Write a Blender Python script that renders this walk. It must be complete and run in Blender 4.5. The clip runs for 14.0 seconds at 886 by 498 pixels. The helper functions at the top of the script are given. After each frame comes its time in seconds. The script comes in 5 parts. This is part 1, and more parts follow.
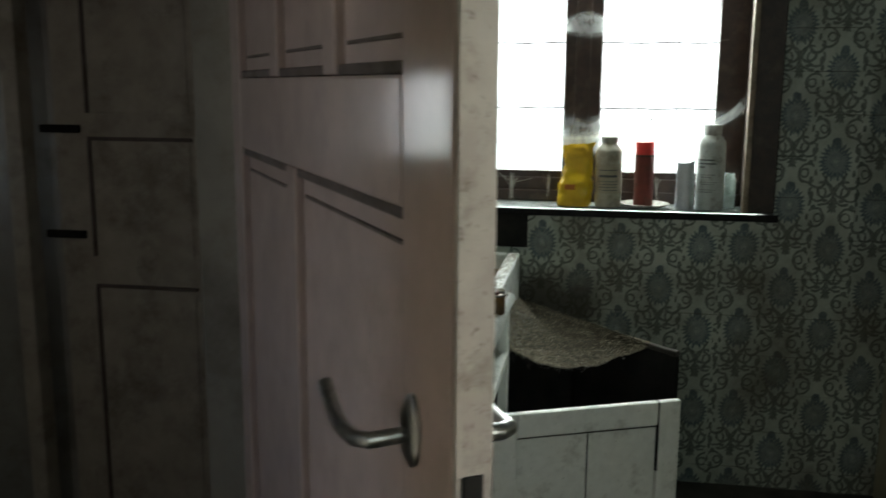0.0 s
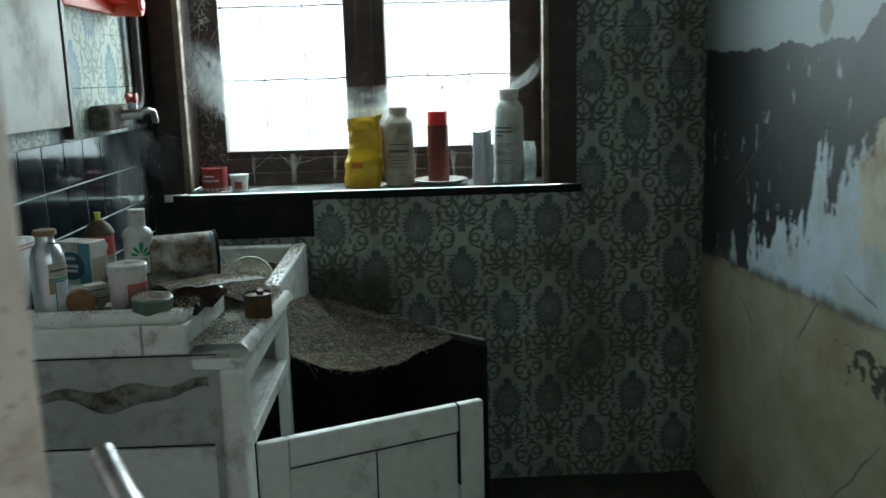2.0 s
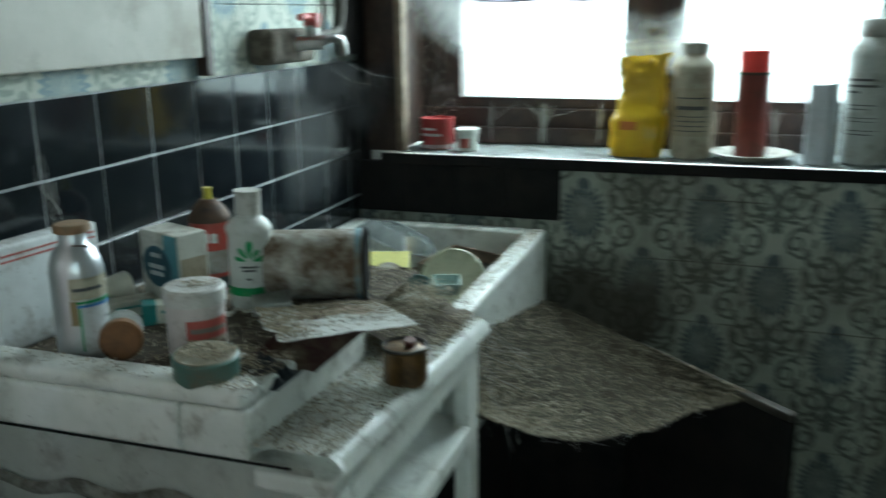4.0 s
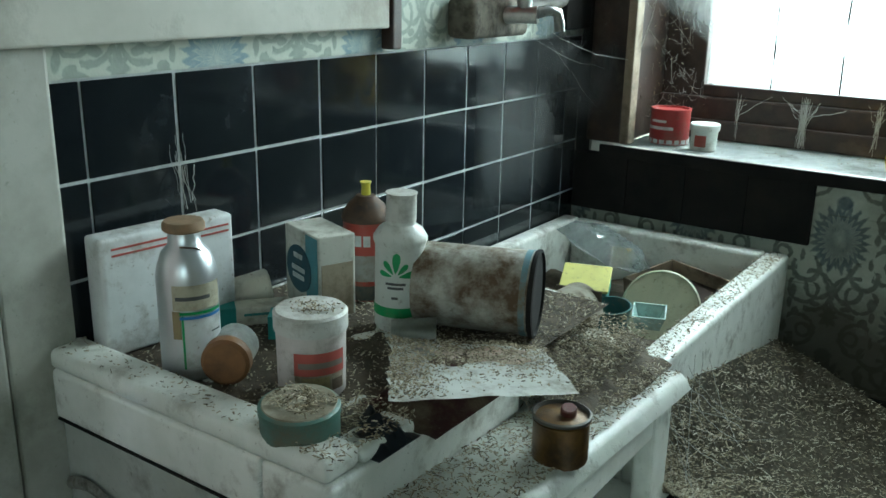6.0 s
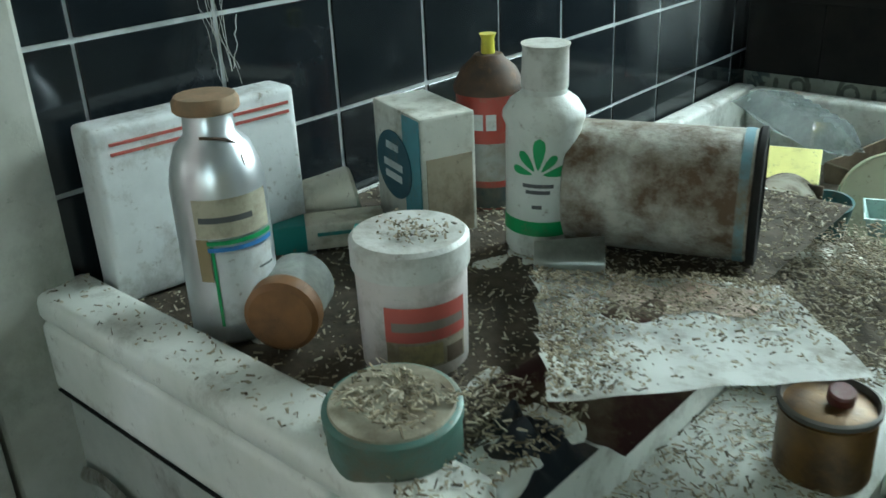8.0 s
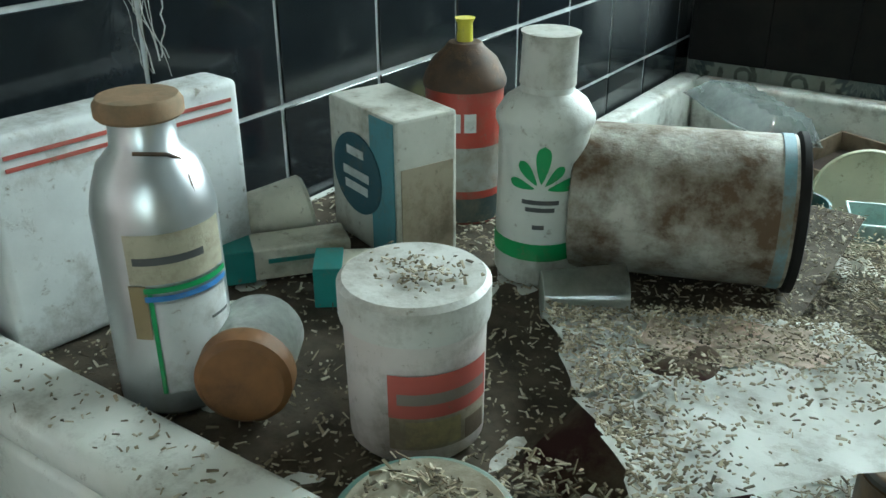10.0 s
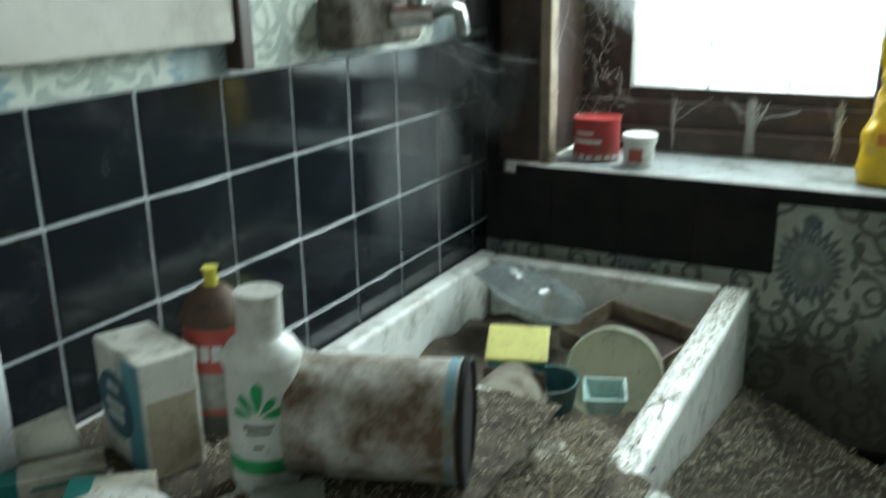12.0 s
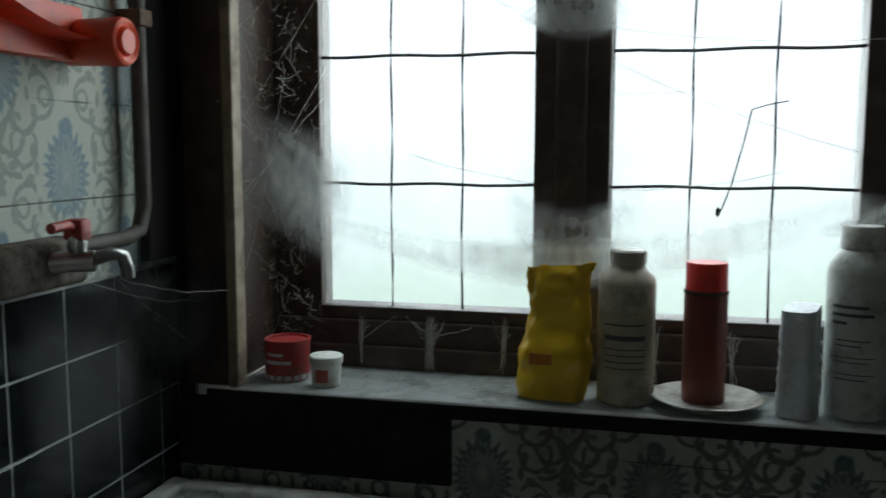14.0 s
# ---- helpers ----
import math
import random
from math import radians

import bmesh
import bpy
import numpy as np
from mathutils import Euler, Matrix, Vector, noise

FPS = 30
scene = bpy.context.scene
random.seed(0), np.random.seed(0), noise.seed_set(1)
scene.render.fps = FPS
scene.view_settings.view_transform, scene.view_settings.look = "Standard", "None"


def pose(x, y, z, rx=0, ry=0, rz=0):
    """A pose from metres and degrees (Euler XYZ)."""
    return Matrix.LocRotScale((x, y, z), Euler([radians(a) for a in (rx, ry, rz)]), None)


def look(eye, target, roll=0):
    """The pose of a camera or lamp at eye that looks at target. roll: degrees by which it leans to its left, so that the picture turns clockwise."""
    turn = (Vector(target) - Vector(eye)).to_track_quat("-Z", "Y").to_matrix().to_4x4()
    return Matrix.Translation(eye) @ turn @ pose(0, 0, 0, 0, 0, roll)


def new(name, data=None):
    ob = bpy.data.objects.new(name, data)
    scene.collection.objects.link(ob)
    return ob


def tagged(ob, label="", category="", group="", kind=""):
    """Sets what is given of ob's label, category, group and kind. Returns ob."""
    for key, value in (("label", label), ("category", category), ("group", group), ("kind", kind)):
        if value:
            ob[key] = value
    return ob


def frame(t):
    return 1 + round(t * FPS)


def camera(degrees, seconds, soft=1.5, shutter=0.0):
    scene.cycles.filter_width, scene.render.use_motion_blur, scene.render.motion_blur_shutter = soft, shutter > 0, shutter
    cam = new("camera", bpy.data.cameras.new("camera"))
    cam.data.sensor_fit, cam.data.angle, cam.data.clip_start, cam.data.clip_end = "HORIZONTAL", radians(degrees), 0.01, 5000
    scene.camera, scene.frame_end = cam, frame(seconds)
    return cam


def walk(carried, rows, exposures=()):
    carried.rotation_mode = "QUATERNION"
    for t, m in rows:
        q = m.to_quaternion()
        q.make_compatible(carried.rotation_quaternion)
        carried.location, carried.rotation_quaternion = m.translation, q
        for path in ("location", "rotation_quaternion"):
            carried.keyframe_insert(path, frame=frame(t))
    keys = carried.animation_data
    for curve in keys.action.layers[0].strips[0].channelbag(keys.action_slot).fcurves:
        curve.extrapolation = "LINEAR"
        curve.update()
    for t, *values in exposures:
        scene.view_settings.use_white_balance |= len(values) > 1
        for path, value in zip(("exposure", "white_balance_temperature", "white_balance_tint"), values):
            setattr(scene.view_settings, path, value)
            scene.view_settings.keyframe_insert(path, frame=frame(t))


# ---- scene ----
cam = camera(52.5, 14.0, 1.5, 0.5)
PATH = [
    (0, (0.3952, -0.4152, 1.3816), (0.1264, 1.136, 1.0944), 0.4),
    (0.5, (0.456, -0.2968, 1.3544), (0.2832, 1.2736, 1.1008), 0.0),
    (1, (0.48, -0.2632, 1.352), (0.4752, 1.3136, 1.0808), -0.3),
    (1.5, (0.464, -0.2128, 1.3288), (0.5488, 1.3616, 1.0552), -1.1),
    (2, (0.4944, -0.0624, 1.304), (0.528, 1.5088, 1.0), -1.6),
    (2.5, (0.588, 0.176, 1.2872), (0.4808, 1.7408, 0.9736), -2.2),
    (3, (0.6312, 0.3592, 1.2776), (0.4464, 1.9128, 0.944), -2.2),
    (3.5, (0.588, 0.572, 1.2744), (0.272, 2.0984, 0.9136), -0.6),
    (4, (0.5344, 0.7424, 1.2784), (0.0408, 2.2088, 0.8712), -0.7),
    (4.2, (0.5064, 0.828, 1.2776), (-0.108, 2.2512, 0.8816), -0.1),
    (6.3, (0.5048, 1.024, 1.2856), (-0.3744, 2.2696, 0.8008), 1.3),
    (6.5, (0.4688, 1.0424, 1.2728), (-0.3984, 2.2872, 0.7656), 2.0),
    (7, (0.3648, 1.096, 1.2432), (-0.4984, 2.3304, 0.7048), 1.8),
    (7.5, (0.3144, 1.196, 1.1968), (-0.6, 2.3632, 0.5952), 1.4),
    (8, (0.2832, 1.252, 1.1824), (-0.7, 2.3328, 0.5296), -2.7),
    (8.2, (0.2608, 1.26, 1.184), (-0.6944, 2.3624, 0.5272), -1.5),
    (10.5, (0.156, 1.3096, 1.1608), (-0.6568, 2.5072, 0.4792), -0.8),
    (11, (0.1976, 1.2968, 1.176), (-0.6048, 2.5136, 0.516), -0.8),
    (11.5, (0.2464, 1.2968, 1.2064), (-0.5088, 2.5624, 0.584), -0.4),
    (12, (0.3288, 1.2944, 1.2784), (-0.3928, 2.6416, 0.8056), -1.0),
    (12.5, (0.3912, 1.3192, 1.3296), (-0.2776, 2.7416, 1.0288), -0.6),
    (13, (0.4176, 1.3096, 1.3648), (-0.1712, 2.7824, 1.1568), -1.2),
    (13.5, (0.4496, 1.316, 1.384), (-0.0216, 2.8296, 1.172), -0.4),
    (14, (0.4632, 1.3128, 1.3752), (0.1016, 2.86, 1.1904), 0.1),
]
walk(cam, [(t, look(eye, target, roll)) for t, eye, target, roll in PATH], [(0.0, 1.85, 6150, 4), (1.5, 1.7, 5600, 0), (3.0, 1.85, 5400, -2), (4.2, 2.2, 5400, -4), (6.5, 2.4, 5500, -6), (8.0, 2.65, 5500, -6), (11.0, 2.8, 5600, -4), (12.0, 2.4, 5700, -2), (12.7, 1.8, 5900, 2), (13.4, 1.0, 5900, 4), (14.0, 0.2, 5800, 6)])
WINDOW_WATTS = 8.0

# ---- world and light ----
world = bpy.data.worlds.new("sky")
scene.world = world
world.use_nodes = True
wn = world.node_tree.nodes
sky = wn.new("ShaderNodeTexSky")
sky.sky_type, sky.sun_disc = 'NISHITA', False
sky.sun_elevation, sky.sun_rotation = radians(26), radians(95)
sky.dust_density = 4.0
wn["Background"].inputs[1].default_value = 0.15
world.node_tree.links.new(sky.outputs[0], wn["Background"].inputs[0])
sun = new("sun", bpy.data.lights.new("sun", 'SUN'))
sun.data.energy, sun.data.angle, sun.data.color = 1.5, radians(20), (1.0, 0.97, 0.93)
sun.matrix_world = look((20, -2, 10), (0, 0, 0))


def area_lamp(name, eye, target, w, h, watts, colour):
    lamp = new(name, bpy.data.lights.new(name, 'AREA'))
    lamp.data.shape, lamp.data.size, lamp.data.size_y = 'RECTANGLE', w, h
    lamp.data.energy, lamp.data.color = watts, colour
    lamp.matrix_world = look(eye, target)
    return lamp


area_lamp("window_light", (0.33, 3.02, 1.53), (0.30, 2.0, 0.72), 0.9, 0.88, WINDOW_WATTS, (0.97, 1.0, 0.93))
area_lamp("side_window_light", (-1.62, 1.775, 1.275), (0.15, 0.57, 1.33), 0.2, 0.25, 0.07, (1.0, 0.9, 0.95))
# Added fill with no window known there: lights the ajar door's face.
area_lamp("side_room_fill_light", (-1.62, -0.35, 1.5), (0.0, 0.6, 1.2), 0.6, 0.9, 0.9, (1.0, 0.87, 0.80))
# Unseen fill from the east: place and opening added to brighten the cabinet end.
area_lamp("east_fill_light", (1.385, -0.45, 1.5), (0.0, 1.0, 0.8), 0.7, 0.85, 1.25, (0.86, 1.0, 0.92))

# ---- materials ----


def nodes_of(name):
    m = bpy.data.materials.new(name)
    m.use_nodes = True
    return m, m.node_tree.nodes, m.node_tree.links, m.node_tree.nodes["Principled BSDF"]


def ramp(n, l, src, stops):
    r = n.new("ShaderNodeValToRGB")
    while len(r.color_ramp.elements) < len(stops):
        r.color_ramp.elements.new(0.5)
    for e, (p, c) in zip(r.color_ramp.elements, stops):
        e.position = p
        e.color = (*c, 1) if isinstance(c, tuple) else (c, c, c, 1)
    l.new(src, r.inputs[0])
    return r.outputs[0]


def noise_node(n, l, scale, detail=4.0, rough=0.6, vec=None):
    t = n.new("ShaderNodeTexNoise")
    t.inputs["Scale"].default_value, t.inputs["Detail"].default_value, t.inputs["Roughness"].default_value = scale, detail, rough
    if vec is None:
        vec = n.new("ShaderNodeTexCoord").outputs["Object"]
    l.new(vec, t.inputs["Vector"])
    return t.outputs[0]


def mix(n, l, fac, a, b, mode='MIX'):
    m = n.new("ShaderNodeMix")
    m.data_type, m.blend_type = 'RGBA', mode
    for v, i in ((fac, 0), (a, 6), (b, 7)):
        if isinstance(v, tuple):
            m.inputs[i].default_value = (*v, 1)
        elif isinstance(v, float):
            m.inputs[i].default_value = v
        else:
            l.new(v, m.inputs[i])
    return m.outputs[2]


def calc(n, l, op, a, b=None, c=None):
    m = n.new("ShaderNodeMath")
    m.operation = op
    for i, v in enumerate((a, b, c)):
        if v is None:
            continue
        if isinstance(v, (int, float)):
            m.inputs[i].default_value = v
        else:
            l.new(v, m.inputs[i])
    return m.outputs[0]


def bump(n, l, bsdf, height, strength, dist=0.002):
    b = n.new("ShaderNodeBump")
    b.inputs["Strength"].default_value, b.inputs["Distance"].default_value = strength, dist
    l.new(height, b.inputs["Height"])
    l.new(b.outputs[0], bsdf.inputs["Normal"])


def surface(name, c1, c2, scale=30.0, rough=0.6, metal=0.0, dirt=(0.09, 0.075, 0.05), amount=0.4, dirt_scale=9.0, relief=0.3, specks=0.0):
    """Two tones of grain, dirt in blotches, fine specks and relief."""
    m, n, l, b = nodes_of(name)
    grain = noise_node(n, l, scale, 6.0)
    col = mix(n, l, ramp(n, l, grain, [(0.35, 0.0), (0.65, 1.0)]), c1, c2)
    blot = ramp(n, l, noise_node(n, l, dirt_scale, 8.0, 0.7), [(0.62 - 0.3 * amount, 0.0), (0.80 - 0.25 * amount, 1.0)])
    col = mix(n, l, calc(n, l, 'MULTIPLY', blot, min(1.0, 0.35 + amount)), col, dirt)
    if specks:
        sp = ramp(n, l, noise_node(n, l, 110.0, 8.0, 0.75), [(0.70 - 0.08 * specks, 0.0), (0.80 - 0.08 * specks, 0.8)])
        col = mix(n, l, sp, col, dirt)
    l.new(col, b.inputs["Base Color"])
    b.inputs["Metallic"].default_value = metal
    l.new(calc(n, l, 'MULTIPLY_ADD', blot, 0.25, rough), b.inputs["Roughness"])
    bump(n, l, b, mix(n, l, 0.5, grain, blot), relief)
    return m


def wallpaper(name, axis, grime_and_shade, centre, step):
    """Faded damask: feathered slate-blue medallions, scrolled stems and buds on cream, half-drop repeat."""
    m, n, l, b = nodes_of(name)
    tex = n.new("ShaderNodeTexCoord").outputs["Object"]
    xyz = n.new("ShaderNodeSeparateXYZ")
    l.new(tex, xyz.inputs[0])

    def c(op, a, b_=None, c_=None):
        return calc(n, l, op, a, b_, c_)

    def band(v, inner, outer):
        """1 below inner, falling to 0 at outer."""
        return ramp(n, l, v, [(max(0.0, inner), 1.0), (outer, 0.0)])

    wob = c('MULTIPLY_ADD', noise_node(n, l, 38.0, 3.0), 0.05, -0.025)
    along = xyz.outputs[axis]
    drop = c('MULTIPLY', c('GREATER_THAN', along, step), 0.155)
    u0 = c('ADD', c('DIVIDE', c('SUBTRACT', along, centre[0]), 0.27), wob)
    v0 = c('ADD', c('DIVIDE', c('SUBTRACT', c('SUBTRACT', xyz.outputs[2], drop), centre[1]), 0.29), wob)

    def ellipse(a, y, ca, cy, ra, ry):
        da, dy = c('DIVIDE', c('SUBTRACT', a, ca), ra), c('DIVIDE', c('SUBTRACT', y, cy), ry)
        return c('SQRT', c('ADD', c('MULTIPLY', da, da), c('MULTIPLY', dy, dy)))

    serr = c('SUBTRACT', noise_node(n, l, 120.0, 2.0), 0.5)

    def ring(a, y, ca, cy, r, thick):
        d = c('ABSOLUTE', c('SUBTRACT', ellipse(a, y, ca, cy, r, r), 1.0))
        return band(c('MULTIPLY_ADD', serr, 0.9 * thick / r, d), thick * 0.6 / r, thick * 1.1 / r)

    def most(*items):
        out = items[0]
        for it in items[1:]:
            out = c('MAXIMUM', out, it)
        return out

    blue, dark = [], []
    for shift in (0.0, 0.5):
        a = c('ABSOLUTE', c('SUBTRACT', c('FRACT', c('ADD', u0, shift + 0.5)), 0.5))
        y = c('SUBTRACT', c('FRACT', c('ADD', v0, shift + 0.5)), 0.5)
        ang = c('ARCTAN2', a, y)
        r = ellipse(a, y, 0.0, 0.0, 0.165, 0.20)
        feather = c('MULTIPLY_ADD', c('SINE', c('MULTIPLY', ang, 23.0)), 0.13, c('MULTIPLY_ADD', serr, 0.25, r))
        body = ramp(n, l, c('DIVIDE', feather, 2.0), [(0.0, 0.3), (0.08, 0.35), (0.11, 0.95), (0.17, 0.6), (0.27, 0.75), (0.32, 0.45), (0.37, 1.0), (0.48, 0.9), (0.54, 0.0)])
        crown = band(ellipse(a, y, 0.0, 0.225, 0.060, 0.055), 0.7, 1.0)
        blue.append(most(body, crown))
        low = c('LESS_THAN', y, -0.13)
        neck = c('MULTIPLY', band(c('ABSOLUTE', c('SUBTRACT', a, c('MULTIPLY_ADD', c('ADD', y, 0.36), 0.55, 0.012))), 0.008, 0.022), c('MULTIPLY', low, c('GREATER_THAN', y, -0.37)))
        curl1 = c('MULTIPLY', ring(a, y, 0.095, -0.315, 0.085, 0.019), c('LESS_THAN', y, -0.29))
        curl2 = c('MULTIPLY', ring(a, y, 0.185, -0.215, 0.085, 0.020), c('LESS_THAN', y, -0.17))
        arc = c('MULTIPLY', ring(a, y, 0.315, 0.145, 0.095, 0.015), c('LESS_THAN', y, 0.205))
        hook = most(c('MULTIPLY', ring(a, y, 0.305, -0.135, 0.105, 0.016), c('GREATER_THAN', a, 0.235)), ring(a, y, 0.345, -0.135, 0.045, 0.013))
        leaf = most(band(ellipse(a, y, 0.245, 0.115, 0.032, 0.055), 0.7, 1.0), band(ellipse(a, y, 0.40, 0.055, 0.040, 0.024), 0.7, 1.0), band(ellipse(a, y, 0.215, -0.13, 0.020, 0.045), 0.7, 1.0))
        berry = band(ellipse(a, y, 0.285, -0.015, 0.032, 0.032), 0.8, 1.0)
        tip = band(ellipse(a, y, 0.235, 0.035, 0.022, 0.045), 0.7, 1.0)
        bud = band(c('MULTIPLY_ADD', c('SINE', c('MULTIPLY', c('ARCTAN2', c('SUBTRACT', a, 0.5), y), 8.0)), 0.2, ellipse(a, y, 0.5, -0.01, 0.055, 0.090)), 0.75, 1.0)
        stem = c('MULTIPLY', ring(a, y, 0.37, 0.14, 0.13, 0.016), c('GREATER_THAN', a, 0.33))
        dark.append(most(neck, curl1, curl2, arc, hook, leaf, berry, tip, bud, stem))
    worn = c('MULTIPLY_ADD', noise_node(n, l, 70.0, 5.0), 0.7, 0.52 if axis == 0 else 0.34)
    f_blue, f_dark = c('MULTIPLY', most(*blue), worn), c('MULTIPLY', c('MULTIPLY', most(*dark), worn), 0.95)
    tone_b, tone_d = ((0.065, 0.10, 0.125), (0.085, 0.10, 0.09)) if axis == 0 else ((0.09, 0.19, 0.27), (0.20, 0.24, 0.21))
    paper = mix(n, l, noise_node(n, l, 3.0), (0.55, 0.59, 0.52), (0.41, 0.44, 0.38))
    col = mix(n, l, f_dark, mix(n, l, f_blue, paper, tone_b), tone_d)
    joint = band(c('ABSOLUTE', c('SUBTRACT', c('FRACT', c('DIVIDE', c('ADD', xyz.outputs[2], c('MULTIPLY', wob, 0.03)), 0.1365)), 0.5)), 0.006, 0.013)
    joint = c('MULTIPLY', joint, ramp(n, l, noise_node(n, l, 4.0, 3.0), [(0.46, 0.0), (0.56, 0.8)]))
    col = mix(n, l, joint, col, (0.06, 0.06, 0.05))
    # Brown stain blotches; a higher amount also darkens the paper in place of shade.
    stain = ramp(n, l, noise_node(n, l, 2.3, 9.0, 0.68), [(0.62 - grime_and_shade, 0.0), (0.86 - grime_and_shade, 1.0)])
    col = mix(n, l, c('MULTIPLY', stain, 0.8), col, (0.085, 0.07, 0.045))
    if axis == 0:
        # dark brown ragged-edged blotch on the paper beside the sink
        spot = c('ADD', ellipse(along, xyz.outputs[2], 0.20, 0.62, 0.26, 0.15), c('MULTIPLY', c('SUBTRACT', noise_node(n, l, 9.0, 6.0, 0.65), 0.5), 0.9))
        col = mix(n, l, ramp(n, l, spot, [(0.55, 0.88), (1.0, 0.0)]), col, (0.05, 0.042, 0.028))
    l.new(col, b.inputs["Base Color"])
    b.inputs["Roughness"].default_value = 0.75
    bump(n, l, b, c('SUBTRACT', mix(n, l, 0.6, noise_node(n, l, 90.0), noise_node(n, l, 7.0, 6.0)), joint), 0.5, 0.004)
    return m


def right_wall_paint():
    """Cream dado, a black-green band flaking to blue-white plaster, pale wall above; cracks."""
    m, n, l, b = nodes_of("flaking_wall_paint")
    xyz = n.new("ShaderNodeSeparateXYZ")
    l.new(n.new("ShaderNodeTexCoord").outputs["Object"], xyz.inputs[0])
    y, z = xyz.outputs[1], xyz.outputs[2]
    rag = noise_node(n, l, 9.0, 9.0, 0.72)
    zz = calc(n, l, 'MULTIPLY_ADD', calc(n, l, 'SUBTRACT', rag, 0.5), 0.09, z)
    cream = mix(n, l, ramp(n, l, noise_node(n, l, 3.5, 8.0, 0.7), [(0.38, 0.0), (0.66, 1.0)]), (0.36, 0.345, 0.25), (0.22, 0.195, 0.115))
    black = mix(n, l, noise_node(n, l, 25.0, 5.0), (0.010, 0.013, 0.013), (0.035, 0.040, 0.038))
    pale = mix(n, l, noise_node(n, l, 4.0, 6.0), (0.36, 0.40, 0.41), (0.27, 0.31, 0.32))
    # black paint holds above a slanting ragged front, and flakes off in drips below it
    front = calc(n, l, 'MULTIPLY_ADD', calc(n, l, 'SUBTRACT', 2.36, y), 0.55, 0.80)
    drip_map = n.new("ShaderNodeMapping")
    drip_map.inputs["Scale"].default_value = (1.0, 1.0, 0.32)
    l.new(n.new("ShaderNodeTexCoord").outputs["Object"], drip_map.inputs[0])
    drip = noise_node(n, l, 15.0, 6.0, 0.62, drip_map.outputs[0])
    fine = noise_node(n, l, 40.0, 6.0, 0.7)
    loss = calc(n, l, 'ADD', calc(n, l, 'MULTIPLY', calc(n, l, 'SUBTRACT', front, z), 1.6), calc(n, l, 'ADD', calc(n, l, 'MULTIPLY', calc(n, l, 'SUBTRACT', drip, 0.5), 1.25), calc(n, l, 'MULTIPLY', calc(n, l, 'SUBTRACT', fine, 0.5), 0.35)))
    chip = ramp(n, l, noise_node(n, l, 26.0, 5.0, 0.6, drip_map.outputs[0]), [(0.645, 0.0), (0.665, 1.0)])
    flake = calc(n, l, 'MAXIMUM', ramp(n, l, loss, [(0.02, 0.0), (0.045, 1.0)]), chip)
    # bare tan plaster beyond the cracks, blue distemper along the dado
    tan_z = calc(n, l, 'MULTIPLY_ADD', calc(n, l, 'SUBTRACT', rag, 0.5), 0.30, calc(n, l, 'MULTIPLY_ADD', calc(n, l, 'SUBTRACT', 1.90, y), -0.10, 0.96))
    tan_y = calc(n, l, 'MULTIPLY_ADD', calc(n, l, 'SUBTRACT', rag, 0.5), 0.25, 1.69)
    tan = calc(n, l, 'MULTIPLY', calc(n, l, 'GREATER_THAN', z, tan_z), calc(n, l, 'LESS_THAN', y, tan_y))
    sand = mix(n, l, ramp(n, l, noise_node(n, l, 7.0, 8.0, 0.7), [(0.42, 0.0), (0.62, 1.0)]), (0.50, 0.47, 0.37), (0.27, 0.22, 0.12))
    blue_w = mix(n, l, ramp(n, l, noise_node(n, l, 9.0, 7.0, 0.7), [(0.40, 0.0), (0.66, 1.0)]), (0.46, 0.55, 0.62), (0.36, 0.40, 0.36))
    band = mix(n, l, flake, black, mix(n, l, tan, blue_w, sand))
    rise = calc(n, l, 'MAXIMUM', calc(n, l, 'MULTIPLY', calc(n, l, 'SUBTRACT', 1.74, y), 0.62), 0.0)
    over = calc(n, l, 'GREATER_THAN', zz, calc(n, l, 'ADD', rise, 1.352))
    dado = calc(n, l, 'MULTIPLY_ADD', calc(n, l, 'SUBTRACT', 2.60, y), 0.056, 0.748)
    under_by = calc(n, l, 'SUBTRACT', calc(n, l, 'MULTIPLY_ADD', calc(n, l, 'SUBTRACT', rag, 0.5), 0.03, z), dado)
    under = calc(n, l, 'LESS_THAN', under_by, 0.0)
    edge = calc(n, l, 'MULTIPLY', ramp(n, l, calc(n, l, 'ABSOLUTE', under_by), [(0.004, 1.0), (0.022, 0.0)]), ramp(n, l, drip, [(0.40, 0.2), (0.60, 0.9)]))
    col = mix(n, l, edge, mix(n, l, under, mix(n, l, over, band, pale), cream), (0.07, 0.075, 0.06))
    my, mz = calc(n, l, 'DIVIDE', calc(n, l, 'SUBTRACT', y, 1.885), 0.035), calc(n, l, 'DIVIDE', calc(n, l, 'SUBTRACT', z, 1.405), 0.045)
    mark = calc(n, l, 'ADD', calc(n, l, 'ADD', calc(n, l, 'MULTIPLY', my, my), calc(n, l, 'MULTIPLY', mz, mz)), calc(n, l, 'MULTIPLY', calc(n, l, 'SUBTRACT', fine, 0.5), 2.4))
    col = mix(n, l, ramp(n, l, mark, [(0.6, 0.8), (1.0, 0.0)]), col, (0.13, 0.13, 0.085))
    vor = n.new("ShaderNodeTexVoronoi")
    vor.feature = 'DISTANCE_TO_EDGE'
    vor.inputs["Scale"].default_value = 2.6
    warp = n.new("ShaderNodeMix")
    warp.data_type = 'VECTOR'
    warp.inputs[0].default_value = 0.12
    l.new(n.new("ShaderNodeTexCoord").outputs["Object"], warp.inputs[4])
    wnz = n.new("ShaderNodeTexNoise")
    wnz.inputs["Scale"].default_value = 7.0
    l.new(wnz.outputs[1], warp.inputs[5])
    l.new(warp.outputs[1], vor.inputs["Vector"])
